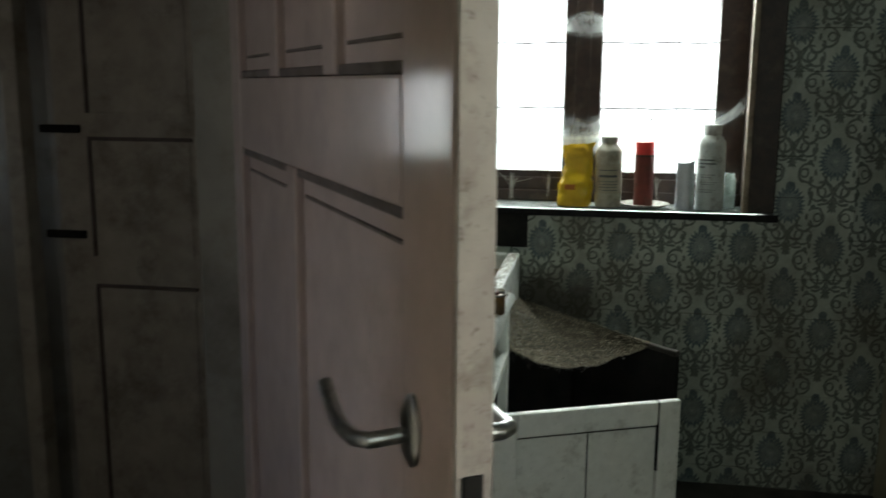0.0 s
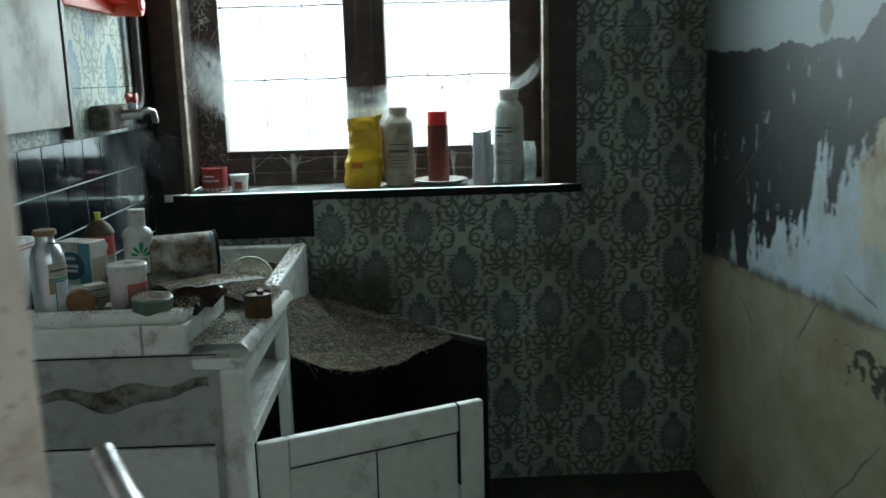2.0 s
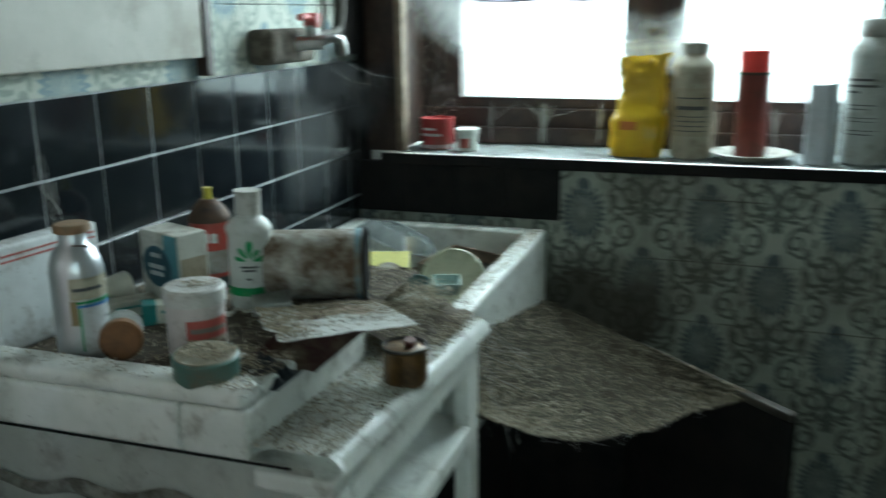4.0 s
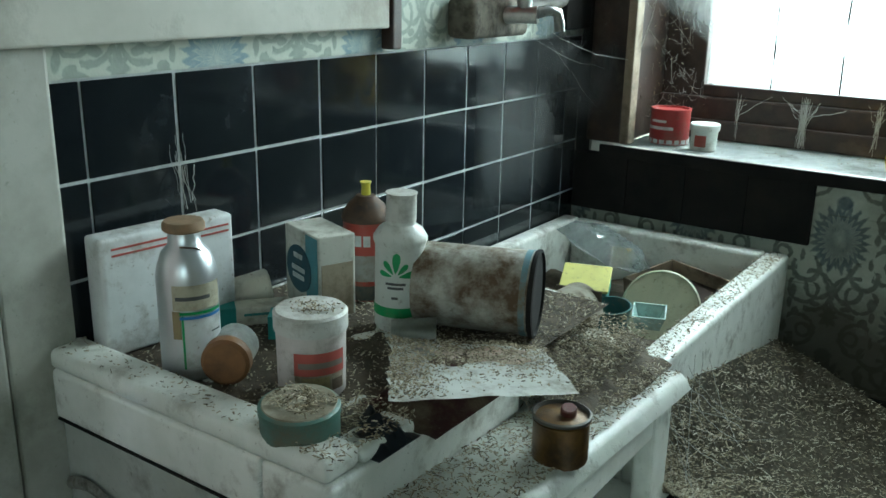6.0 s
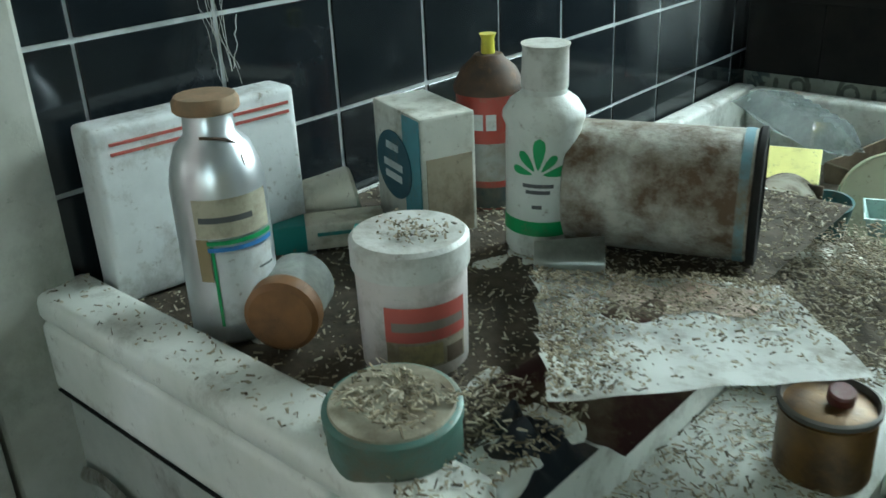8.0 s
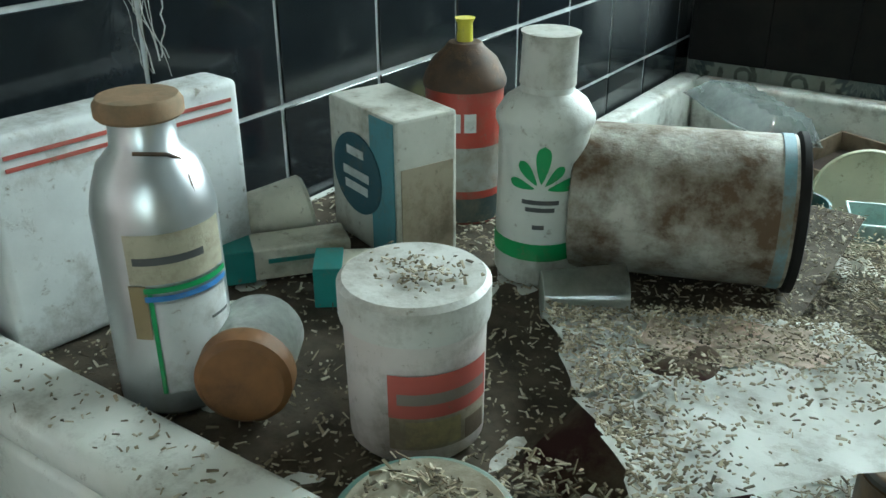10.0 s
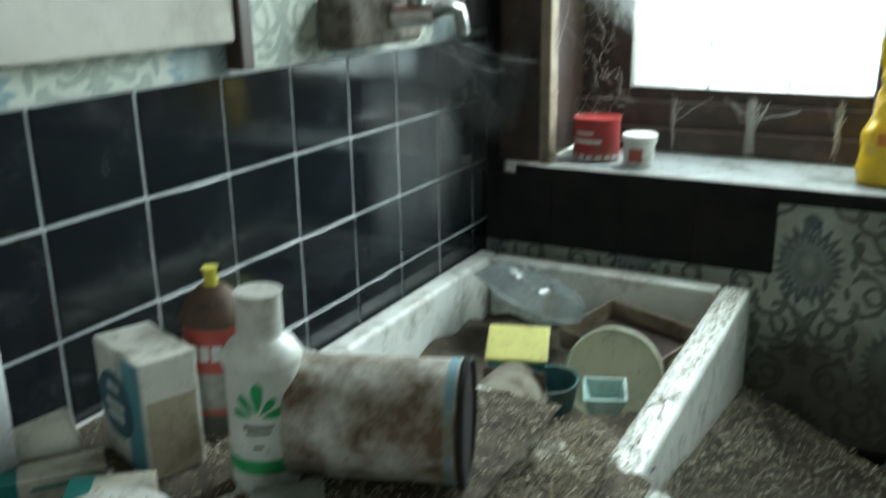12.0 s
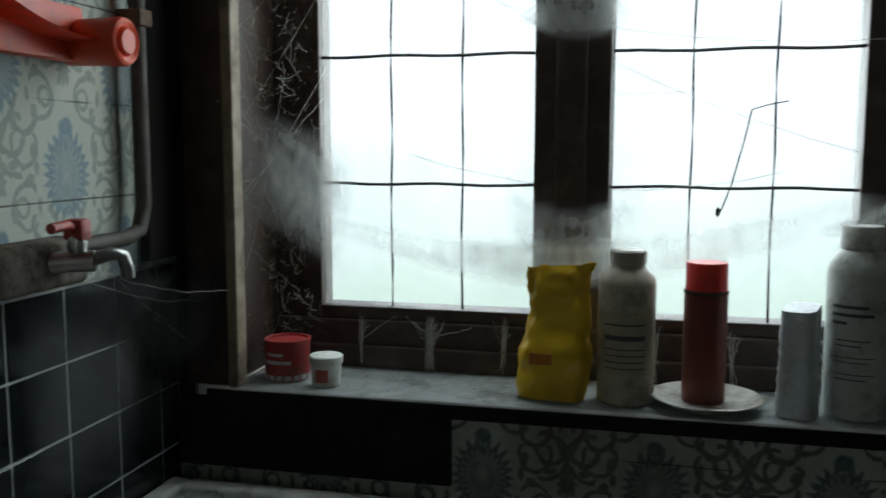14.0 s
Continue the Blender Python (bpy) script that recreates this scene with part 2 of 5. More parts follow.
    crack = ramp(n, l, vor.outputs[0], [(0.0, 1.0), (0.010, 0.0)])
    crack = calc(n, l, 'MULTIPLY', crack, ramp(n, l, noise_node(n, l, 2.1), [(0.50, 0.0), (0.56, 1.0)]))
    col = mix(n, l, crack, col, (0.05, 0.045, 0.035))
    spots = ramp(n, l, noise_node(n, l, 16.0, 9.0, 0.75), [(0.66, 0.0), (0.69, 1.0)])
    col = mix(n, l, calc(n, l, 'MULTIPLY', spots, 0.75), col, (0.09, 0.08, 0.055))
    # a crumbled hole under the dado line
    hy = calc(n, l, 'DIVIDE', calc(n, l, 'SUBTRACT', y, 1.54), 0.24)
    hz = calc(n, l, 'DIVIDE', calc(n, l, 'SUBTRACT', z, 0.705), 0.05)
    hole = calc(n, l, 'ADD', calc(n, l, 'MULTIPLY', hy, hy), calc(n, l, 'MULTIPLY', hz, hz))
    hole = calc(n, l, 'LESS_THAN', calc(n, l, 'ADD', hole, calc(n, l, 'MULTIPLY', calc(n, l, 'SUBTRACT', noise_node(n, l, 22.0, 6.0), 0.5), 7.0)), 0.35)
    col = mix(n, l, hole, col, (0.05, 0.042, 0.030))
    l.new(col, b.inputs["Base Color"])
    b.inputs["Roughness"].default_value = 0.55
    relief = calc(n, l, 'SUBTRACT', calc(n, l, 'SUBTRACT', mix(n, l, 0.4, flake, rag), crack), hole)
    bump(n, l, b, relief, 0.7, 0.004)
    return m


def glass_mat(name, tint=(1, 1, 1), haze=0.08, gloss=0.06):
    m, n, l, b = nodes_of(name)
    tr = n.new("ShaderNodeBsdfTransparent")
    tr.inputs[0].default_value = (*tint, 1)
    gl = n.new("ShaderNodeBsdfGlossy")
    gl.inputs["Roughness"].default_value = 0.08
    df = n.new("ShaderNodeBsdfTranslucent")
    df.inputs[0].default_value = (0.8, 0.82, 0.8, 1)
    s1, s2 = n.new("ShaderNodeMixShader"), n.new("ShaderNodeMixShader")
    f = ramp(n, l, noise_node(n, l, 6.0, 8.0, 0.7), [(0.35, haze * 0.4), (0.75, haze * 2.0)])
    l.new(f, s1.inputs[0])
    l.new(tr.outputs[0], s1.inputs[1])
    l.new(df.outputs[0], s1.inputs[2])
    s2.inputs[0].default_value = gloss
    l.new(s1.outputs[0], s2.inputs[1])
    l.new(gl.outputs[0], s2.inputs[2])
    l.new(s2.outputs[0], n["Material Output"].inputs[0])
    return m


def web_mat(name, density, scale=70.0, tone=0.62):
    """Dusty cobweb: pale threads with gaps that let the light through."""
    m, n, l, b = nodes_of(name)
    b.inputs["Base Color"].default_value = (tone, tone * 1.03, tone, 1)
    b.inputs["Roughness"].default_value = 0.9
    tl = n.new("ShaderNodeBsdfTranslucent")
    tl.inputs[0].default_value = (tone * 1.1, tone * 1.13, tone * 1.1, 1)
    add = n.new("ShaderNodeMixShader")
    l.new(b.outputs[0], add.inputs[1])
    l.new(tl.outputs[0], add.inputs[2])
    tr = n.new("ShaderNodeBsdfTransparent")
    mx = n.new("ShaderNodeMixShader")
    vor = n.new("ShaderNodeTexNoise")
    vor.inputs["Scale"].default_value, vor.inputs["Detail"].default_value, vor.inputs["Distortion"].default_value = scale, 9.0, 1.6
    mp = n.new("ShaderNodeMapping")
    mp.inputs["Scale"].default_value = (1.0, 1.0, 0.35)
    l.new(n.new("ShaderNodeTexCoord").outputs["Object"], mp.inputs[0])
    l.new(mp.outputs[0], vor.inputs["Vector"])
    big = noise_node(n, l, 9.0, 4.0)
    f = calc(n, l, 'MULTIPLY', ramp(n, l, vor.outputs[0], [(0.28, 0.45), (0.70, 1.0)]), ramp(n, l, big, [(0.30, 0.40 * density), (0.70, density)]))
    fade = n.new("ShaderNodeAttribute")
    fade.attribute_name = "fade"
    f = calc(n, l, 'MULTIPLY', f, fade.outputs["Fac"])
    l.new(f, mx.inputs[0])
    l.new(tr.outputs[0], mx.inputs[1])
    l.new(add.outputs[0], mx.inputs[2])
    l.new(mx.outputs[0], n["Material Output"].inputs[0])
    return m


def chips_mat():
    m, n, l, b = nodes_of("straw_and_chips")
    g = n.new("ShaderNodeNewGeometry")
    col = ramp(n, l, g.outputs["Random Per Island"], [(0.0, (0.05, 0.04, 0.025)), (0.25, (0.17, 0.14, 0.09)), (0.60, (0.36, 0.31, 0.21)), (1.0, (0.58, 0.53, 0.42))])
    l.new(col, b.inputs["Base Color"])
    b.inputs["Roughness"].default_value = 0.85
    return m


WHITE = surface("white_enamel_paint_dirty", (0.80, 0.81, 0.76), (0.72, 0.73, 0.68), 40, 0.42, 0, (0.16, 0.135, 0.095), 0.28, 12.0, 0.5, 1.1)
STONE = surface("white_glazed_stoneware", (0.78, 0.79, 0.75), (0.68, 0.70, 0.65), 25, 0.30, 0, (0.15, 0.125, 0.085), 0.36, 22.0, 0.6, 1.15)
DOORP = surface("pinkish_white_door_paint", (0.66, 0.54, 0.51), (0.57, 0.47, 0.44), 12, 0.14, 0, (0.30, 0.25, 0.22), 0.2, 5.0, 0.25)
# White paint browned and darkened: the side room's dimness is in the colour.
OLDP = surface("shade_darkened_old_paint", (0.44, 0.40, 0.33), (0.34, 0.30, 0.24), 14, 0.5, 0, (0.10, 0.08, 0.055), 0.4, 5.0, 0.4, 0.6)
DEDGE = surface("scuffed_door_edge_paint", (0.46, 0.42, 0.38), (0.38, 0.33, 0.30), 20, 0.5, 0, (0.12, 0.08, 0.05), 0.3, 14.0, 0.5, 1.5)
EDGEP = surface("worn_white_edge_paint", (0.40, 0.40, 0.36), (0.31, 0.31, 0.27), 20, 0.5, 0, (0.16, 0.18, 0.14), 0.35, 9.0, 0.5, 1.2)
BROWN = surface("dark_brown_window_wood", (0.048, 0.026, 0.018), (0.024, 0.014, 0.010), 30, 0.45, 0, (0.11, 0.09, 0.07), 0.3, 12.0, 0.4)
BEAD = surface("worn_pale_bead_wood", (0.30, 0.24, 0.17), (0.20, 0.15, 0.10), 30, 0.6, 0, (0.06, 0.045, 0.03), 0.4, 14.0, 0.4)
BLACKT = surface("black_glazed_tile", (0.006, 0.008, 0.010), (0.012, 0.015, 0.018), 8, 0.10, 0, (0.03, 0.034, 0.036), 0.12, 11.0, 0.12, 0.35)
GROUT = surface("grey_tile_grout", (0.46, 0.48, 0.48), (0.34, 0.36, 0.36), 60, 0.9, 0, (0.10, 0.10, 0.09), 0.3, 12.0, 0.5)
SILL = surface("dusty_painted_sill", (0.54, 0.57, 0.56), (0.40, 0.43, 0.42), 35, 0.6, 0, (0.16, 0.15, 0.12), 0.4, 16.0, 0.4, 0.7)
FLOORM = surface("dark_stone_floor", (0.07, 0.065, 0.055), (0.045, 0.04, 0.035), 9, 0.7, 0, (0.02, 0.018, 0.015), 0.4, 3.0, 0.5)
PLASTER = surface("dull_plaster", (0.34, 0.33, 0.29), (0.26, 0.25, 0.22), 6, 0.85, 0, (0.12, 0.10, 0.08), 0.4, 2.5, 0.5)
BOARD = surface("cream_wall_board", (0.47, 0.46, 0.41), (0.38, 0.37, 0.32), 7, 0.6, 0, (0.24, 0.22, 0.18), 0.45, 5.0, 0.8)
# Near-black for dark boards, joints and the shade patch under the sink.
BLACKM = surface("black_board_and_shade", (0.012, 0.012, 0.012), (0.022, 0.020, 0.019), 12, 0.8, 0, (0.03, 0.027, 0.022), 0.3, 6.0, 0.4)
BLACKM.node_tree.nodes["Principled BSDF"].inputs["Specular IOR Level"].default_value = 0.15
RUST = surface("rusted_steel", (0.105, 0.060, 0.034), (0.050, 0.036, 0.028), 40, 0.7, 0.2, (0.30, 0.17, 0.07), 0.3, 18.0, 0.6)
CHROME = surface("tarnished_metal", (0.45, 0.45, 0.44), (0.30, 0.30, 0.29), 30, 0.30, 1.0, (0.10, 0.09, 0.08), 0.3, 30.0, 0.3)
ALU = surface("dull_aluminium", (0.62, 0.64, 0.66), (0.52, 0.54, 0.56), 18, 0.34, 0.9, (0.25, 0.24, 0.22), 0.25, 14.0, 0.15, 0.3)
GLASS, WEB = glass_mat("dusty_window_glass"), web_mat("dusty_cobweb", 0.9, 30.0)
VEIL = web_mat("faint_web_veil", 0.25, 20.0)
# Near-black web for the tile corner and below the tap.
BLACKWEB = web_mat("black_cobweb", 1.0, 40.0, 0.03)
STRAW = chips_mat()
# North paper: brown grime, with more added to paint in the wall's dimness.
PAPER_N, PAPER_W = wallpaper("damask_wallpaper_grimy_shaded", 0, 0.19, (0.478, 0.845), 0.80), wallpaper("damask_wallpaper_side", 1, -0.04, (2.139, 1.332), 9.0)
FLAKY = right_wall_paint()


def plastic(name, c, rough=0.4, amount=0.25, metal=0.0):
    return surface(name, c, tuple(0.85 * v for v in c), 26, rough, metal, (0.16, 0.13, 0.085), amount + 0.17, 20.0, 0.35, 1.35)


# ---- mesh helpers ----


def part(name, bm, material, parent=None, label="", smooth=False):
    bmesh.ops.recalc_face_normals(bm, faces=bm.faces)
    me = bpy.data.meshes.new(name)
    bm.to_mesh(me)
    bm.free()
    me.materials.append(material)
    for p in me.polygons:
        p.use_smooth = smooth
    if smooth:
        me.set_sharp_from_angle(angle=radians(40))
    ob = new(name, me)
    ob.parent = parent
    if label:
        ob["label"] = label
    return ob


def thing(name, label, category, loc=(0, 0, 0), rz=0.0, group="", kind="", rx=0.0, ry=0.0):
    ob = new(name)
    ob.matrix_basis = pose(*loc, rx, ry, rz)
    return tagged(ob, label, category, group, kind)


def block(x0, x1, y0, y1, z0, z1, bevel=0.0, bm=None, seg=2):
    bm = bm or bmesh.new()
    r = bmesh.ops.create_cube(bm, size=1.0)
    for v in r["verts"]:
        v.co = Vector(((x0 + x1) / 2 + v.co.x * (x1 - x0), (y0 + y1) / 2 + v.co.y * (y1 - y0), (z0 + z1) / 2 + v.co.z * (z1 - z0)))
    if bevel:
        edges = {e for v in r["verts"] for e in v.link_edges}
        bmesh.ops.bevel(bm, geom=list(edges), offset=bevel, segments=seg, affect='EDGES', profile=0.6)
    return bm


def lathe(profile, seg=40, wobble=0.0, a0=0.0, a1=360.0, m=None):
    """A turned body from (radius, height) pairs round z."""
    bm = bmesh.new()
    full = abs(a1 - a0 - 360) < 0.01
    count = seg if full else seg + 1
    rings = []
    for r, h in profile:
        ring = []
        for i in range(count):
            a = radians(a0 + (a1 - a0) * i / seg)
            k = r * (1 + wobble * noise.noise(Vector((math.cos(a) * 2, math.sin(a) * 2, h * 30))))
            ring.append(bm.verts.new((k * math.cos(a), k * math.sin(a), h)))
        rings.append(ring)
    for lo, hi in zip(rings, rings[1:]):
        for i in range(seg):
            j = (i + 1) % count
            bm.faces.new((lo[i], lo[j], hi[j], hi[i]))
    if full:
        if profile[0][0] > 1e-5:
            bm.faces.new(rings[0][::-1])
        if profile[-1][0] > 1e-5:
            bm.faces.new(rings[-1])
    bmesh.ops.remove_doubles(bm, verts=bm.verts, dist=1e-6)
    if m:
        bm.transform(m)
    return bm


def tube(points, r, seg=10, bm=None):
    """A round bar along points."""
    bm = bm or bmesh.new()
    pts = [Vector(p) for p in points]
    rings = []
    for i, p in enumerate(pts):
        d = (pts[min(i + 1, len(pts) - 1)] - pts[max(i - 1, 0)]).normalized()
        q = d.to_track_quat('Z', 'Y')
        rings.append([bm.verts.new(p + q @ Vector((r * math.cos(2 * math.pi * k / seg), r * math.sin(2 * math.pi * k / seg), 0))) for k in range(seg)])
    for lo, hi in zip(rings, rings[1:]):
        for k in range(seg):
            bm.faces.new((lo[k], lo[(k + 1) % seg], hi[(k + 1) % seg], hi[k]))
    bm.faces.new(rings[0][::-1])
    bm.faces.new(rings[-1])
    return bm


def sheet(f, nu, nv, thick=0.0):
    """A grid surface from f(u, v), u and v from 0 to 1; with a thickness downwards."""
    bm = bmesh.new()
    g = [[bm.verts.new(f(i / nu, j / nv)) for j in range(nv + 1)] for i in range(nu + 1)]
    for i in range(nu):
        for j in range(nv):
            bm.faces.new((g[i][j], g[i + 1][j], g[i + 1][j + 1], g[i][j + 1]))
    if thick:
        bmesh.ops.solidify(bm, geom=list(bm.faces), thickness=thick)
    return bm


def thin_out(ob, nu, nv):
    """Lets a web thin out towards its edges."""
    at = ob.data.attributes.new("fade", 'FLOAT', 'POINT')
    for i in range(nu + 1):
        for j in range(nv + 1):
            u, v = i / nu, j / nv
            k = min(1.0, 1.5 * math.sin(math.pi * u)) * min(1.0, 1.5 * math.sin(math.pi * v))
            at.data[i * (nv + 1) + j].value = max(0.0, k * (1.0 + 0.6 * noise.noise(Vector((u * 5, v * 5, 0.3)))))


def chips(name, place, count, label, size=(0.004, 0.014), seed=1, parent=None, lift=0.6, material=None):
    """Loose straw and flakes: many thin slips, placed by place(rng)."""
    rng = random.Random(seed)
    verts, faces = [], []
    for _ in range(int(count * 1.6)):
        p = Vector(place(rng))
        ln, wd, th = size[0] * 0.6 + (size[1] - size[0]) * 0.9 * rng.random() ** 2.2, rng.uniform(0.0006, 0.0022), 0.0005
        m = Matrix.Translation(p) @ Euler((rng.gauss(0, lift * 0.5), rng.gauss(0, lift * 0.5), rng.uniform(0, 6.28))).to_matrix().to_4x4()
        k = len(verts)
        for sx, sy, sz in ((-1, -1, 0), (1, -0.6, 0), (1, 0.6, 0), (-1, 1, 0), (-0.9, -0.8, 1), (0.9, -0.5, 1), (0.9, 0.5, 1), (-0.9, 0.8, 1)):
            verts.append(m @ Vector((sx * ln / 2, sy * wd / 2, sz * th)))
        faces += [(k, k + 3, k + 2, k + 1), (k + 4, k + 5, k + 6, k + 7), (k, k + 1, k + 5, k + 4), (k + 1, k + 2, k + 6, k + 5), (k + 2, k + 3, k + 7, k + 6), (k + 3, k, k + 4, k + 7)]
    me = bpy.data.meshes.new(name)
    me.from_pydata(verts, [], faces)
    me.materials.append(material or STRAW)
    ob = new(name, me)
    ob.parent = parent
    return tagged(ob, label, "debris", "", "stuff")


STRAND = surface("dusty_thread", (0.5, 0.5, 0.47), (0.36, 0.35, 0.32), 60, 0.9)
PIPEM = surface("grimy_pipe", (0.075, 0.068, 0.055), (0.045, 0.04, 0.033), 30, 0.6, 0.2, (0.05, 0.04, 0.03), 0.4, 20.0, 0.4)
thread_rng = random.Random(12)


def strands(name, label, count, a, b, sag, r=0.0003, spread=None):
    """Dusty threads from a(rng) to b(rng), or to a near place within spread."""
    rng = thread_rng
    bm_ = bmesh.new()
    for _ in range(count):
        p = Vector(a(rng))
        q = p + Vector([rng.gauss(0, k) if k > 0 else k * rng.random() for k in spread]) if spread else Vector(b(rng))
        s_ = sag * rng.uniform(0.2, 1.0)
        tube([p.lerp(q, k / 9) - Vector((0, 0, s_ * 4 * (k / 9) * (1 - k / 9))) + Vector((rng.gauss(0, 0.0012), 0, rng.gauss(0, 0.0012))) for k in range(10)], r * rng.uniform(0.6, 1.5), 4, bm_)
    o = part("strands", bm_, STRAND)
    o.name = name
    return tagged(o, label, "cobweb", "", "stuff")


# ---- structure ----
XL, XR, YW, CEIL = -0.328, 1.365, 2.688, 2.42
tagged(part("floor", block(-1.75, 1.6, -1.75, 3.0, -0.1, 0.0), FLOORM), "dark dirty stone kitchen floor", "floor", "", "structure")
tagged(part("ceiling", block(-1.75, 1.6, -1.75, 3.0, CEIL, CEIL + 0.1), PLASTER), "dull plaster ceiling", "ceiling", "", "structure")

# window wall, with the opening from -0.297 to 0.969
wn_ = thing("wall_north", "wall with grimy, shade-darkened blue damask wallpaper under the window", "wall", kind="structure")
OX0, OX1, OZ0, OZ1 = -0.297, 0.969, 0.945, 2.07


def papered(x0, x1, z0, z1, amp):
    def f(u, v):
        x, z = x0 + (x1 - x0) * u, z0 + (z1 - z0) * v
        d = amp * (noise.noise(Vector((x * 6, z * 1.6, 3.0))) + 0.5 * noise.noise(Vector((x * 16, z * 4, 9.0))))
        crease = -0.012 * math.exp(-((x - 1.235 - 0.02 * math.sin(z * 5)) / 0.014) ** 2)
        return (x, YW + d + crease, z)
    return sheet(f, max(6, int((x1 - x0) / 0.02)), max(6, int((z1 - z0) / 0.03)))


part("backing", block(-0.45, OX0, YW + 0.012, 3.0, 0, CEIL), PLASTER, wn_)
part("backing", block(OX1, 1.6, YW + 0.025, 3.0, 0, CEIL), PLASTER, wn_)
part("backing", block(OX0, OX1, YW + 0.025, 3.0, 0, OZ0 - 0.03), PLASTER, wn_)
part("backing", block(OX0, OX1, YW + 0.025, 3.0, OZ1, CEIL), PLASTER, wn_)
part("wallpaper", papered(-0.328, XR, 0.56, 0.942, 0.006), PAPER_N, wn_, "grimy cream wallpaper with slate-blue damask, shade darkened in", True)
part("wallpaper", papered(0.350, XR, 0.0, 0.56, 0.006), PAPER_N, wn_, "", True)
# Black panel paints in the dark space below and behind the cobweb sheet.
part("shade_patch", block(-0.328, 0.3495, YW - 0.008, YW + 0.024, 0.0, 0.558, 0.003), BLACKM, wn_, "black patch that paints in the darkness under the sink")
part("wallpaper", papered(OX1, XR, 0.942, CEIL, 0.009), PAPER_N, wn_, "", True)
part("corner_strip", papered(-0.328, OX0, 0.942, CEIL, 0.002), BLACKM, wn_, "black strip in the corner", True)

we = thing("wall_east", "wall with cream dado and flaking black paint band", "wall", kind="structure")
part("wall", block(XR, 1.6, -0.10, YW + 0.05, 0, CEIL), FLAKY, we)
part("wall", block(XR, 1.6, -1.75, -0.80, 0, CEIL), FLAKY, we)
# Gap out of view, made for the added east fill.
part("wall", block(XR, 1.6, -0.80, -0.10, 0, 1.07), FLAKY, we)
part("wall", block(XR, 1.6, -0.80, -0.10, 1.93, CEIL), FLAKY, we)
tagged(part("wall_south", block(-1.75, XR, -1.75, -1.6, 0, CEIL), PLASTER), "plain dull plaster wall", "wall", "", "structure")

ww = thing("wall_west", "side wall with damask wallpaper over black tiles", "wall", kind="structure")
part("backing", block(XL - 0.11, XL - 0.006, 1.36, 3.0, 0, CEIL), PLASTER, ww)
part("backing", block(XL - 0.11, XL - 0.006, -1.6, 0.15, 0, CEIL), PLASTER, ww)
part("lintel", block(XL - 0.11, XL - 0.006, 0.15, 1.36, 2.08, CEIL), PLASTER, ww)
part("wallpaper", sheet(lambda u, v: (XL + 0.001 + 0.003 * noise.noise(Vector((u * 9, v * 4, 1))), 1.44 + (YW - 1.44) * u, 1.178 + (CEIL - 1.178) * v), 50, 40), PAPER_W, ww, "cream wallpaper with faded blue damask", True)

# the room beside, seen past the ajar door
tagged(part("wall_side_room_north", block(-1.6, XL - 0.11, 1.9, 2.0, 0, CEIL), PLASTER), "dark plaster wall of the room beside", "wall", "", "structure")
sw = thing("wall_side_room_west", "dark plaster wall of the room beside", "wall", kind="structure")
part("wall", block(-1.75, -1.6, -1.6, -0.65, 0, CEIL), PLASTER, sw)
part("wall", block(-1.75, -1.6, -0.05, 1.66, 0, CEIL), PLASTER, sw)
# Unseen opening, cut for the added side-room fill.
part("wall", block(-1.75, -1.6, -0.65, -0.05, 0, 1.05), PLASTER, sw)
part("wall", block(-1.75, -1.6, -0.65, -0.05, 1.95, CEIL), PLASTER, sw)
part("wall", block(-1.75, -1.6, 1.89, 2.0, 0, CEIL), PLASTER, sw)
part("wall", block(-1.75, -1.6, 1.66, 1.89, 0, 1.13), PLASTER, sw)
part("wall", block(-1.75, -1.6, 1.66, 1.89, 1.42, CEIL), PLASTER, sw)

# white door frame beside the tiles
fr = thing("door_frame", "white painted boarded door frame beside the counter", "door frame", kind="structure")
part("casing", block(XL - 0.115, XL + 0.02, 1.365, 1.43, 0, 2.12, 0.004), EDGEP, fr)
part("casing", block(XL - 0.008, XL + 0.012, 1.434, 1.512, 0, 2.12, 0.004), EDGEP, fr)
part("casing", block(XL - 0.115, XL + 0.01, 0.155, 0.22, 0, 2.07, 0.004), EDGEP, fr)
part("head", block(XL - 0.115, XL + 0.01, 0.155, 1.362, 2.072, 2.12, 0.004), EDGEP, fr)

# outside
tagged(part("ground", block(-60, 60, 3.0, 120, -0.6, -0.5), surface("rough_grass", (0.10, 0.15, 0.05), (0.16, 0.20, 0.08), 5, 0.9, 0, (0.2, 0.2, 0.1), 0.3, 2.0, 0.6)), "rough green grass outside", "ground", "", "structure")

# Emissive panel stands in for bright outdoors; its paling with height is painted in.
bd, bn, bl_, bb = nodes_of("glowing_distance")
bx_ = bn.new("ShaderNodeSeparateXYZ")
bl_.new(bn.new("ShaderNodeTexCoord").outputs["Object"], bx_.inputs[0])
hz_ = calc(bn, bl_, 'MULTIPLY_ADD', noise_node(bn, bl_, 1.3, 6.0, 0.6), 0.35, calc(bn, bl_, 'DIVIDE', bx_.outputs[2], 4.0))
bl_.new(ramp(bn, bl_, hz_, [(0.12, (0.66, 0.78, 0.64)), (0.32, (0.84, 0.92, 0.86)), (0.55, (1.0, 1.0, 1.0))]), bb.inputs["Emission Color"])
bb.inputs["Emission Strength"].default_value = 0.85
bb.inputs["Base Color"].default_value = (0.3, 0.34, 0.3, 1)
tagged(part("backdrop", block(-14, 15, 10, 10.1, -0.5, 7), bd), "glowing pale backdrop in place of the bright garden outside", "backdrop", "", "structure")

# black wall tiles: grout bed, then each tile
TW, TH, TY0, TZ0 = 0.12, 0.1056, 1.672, 1.0712
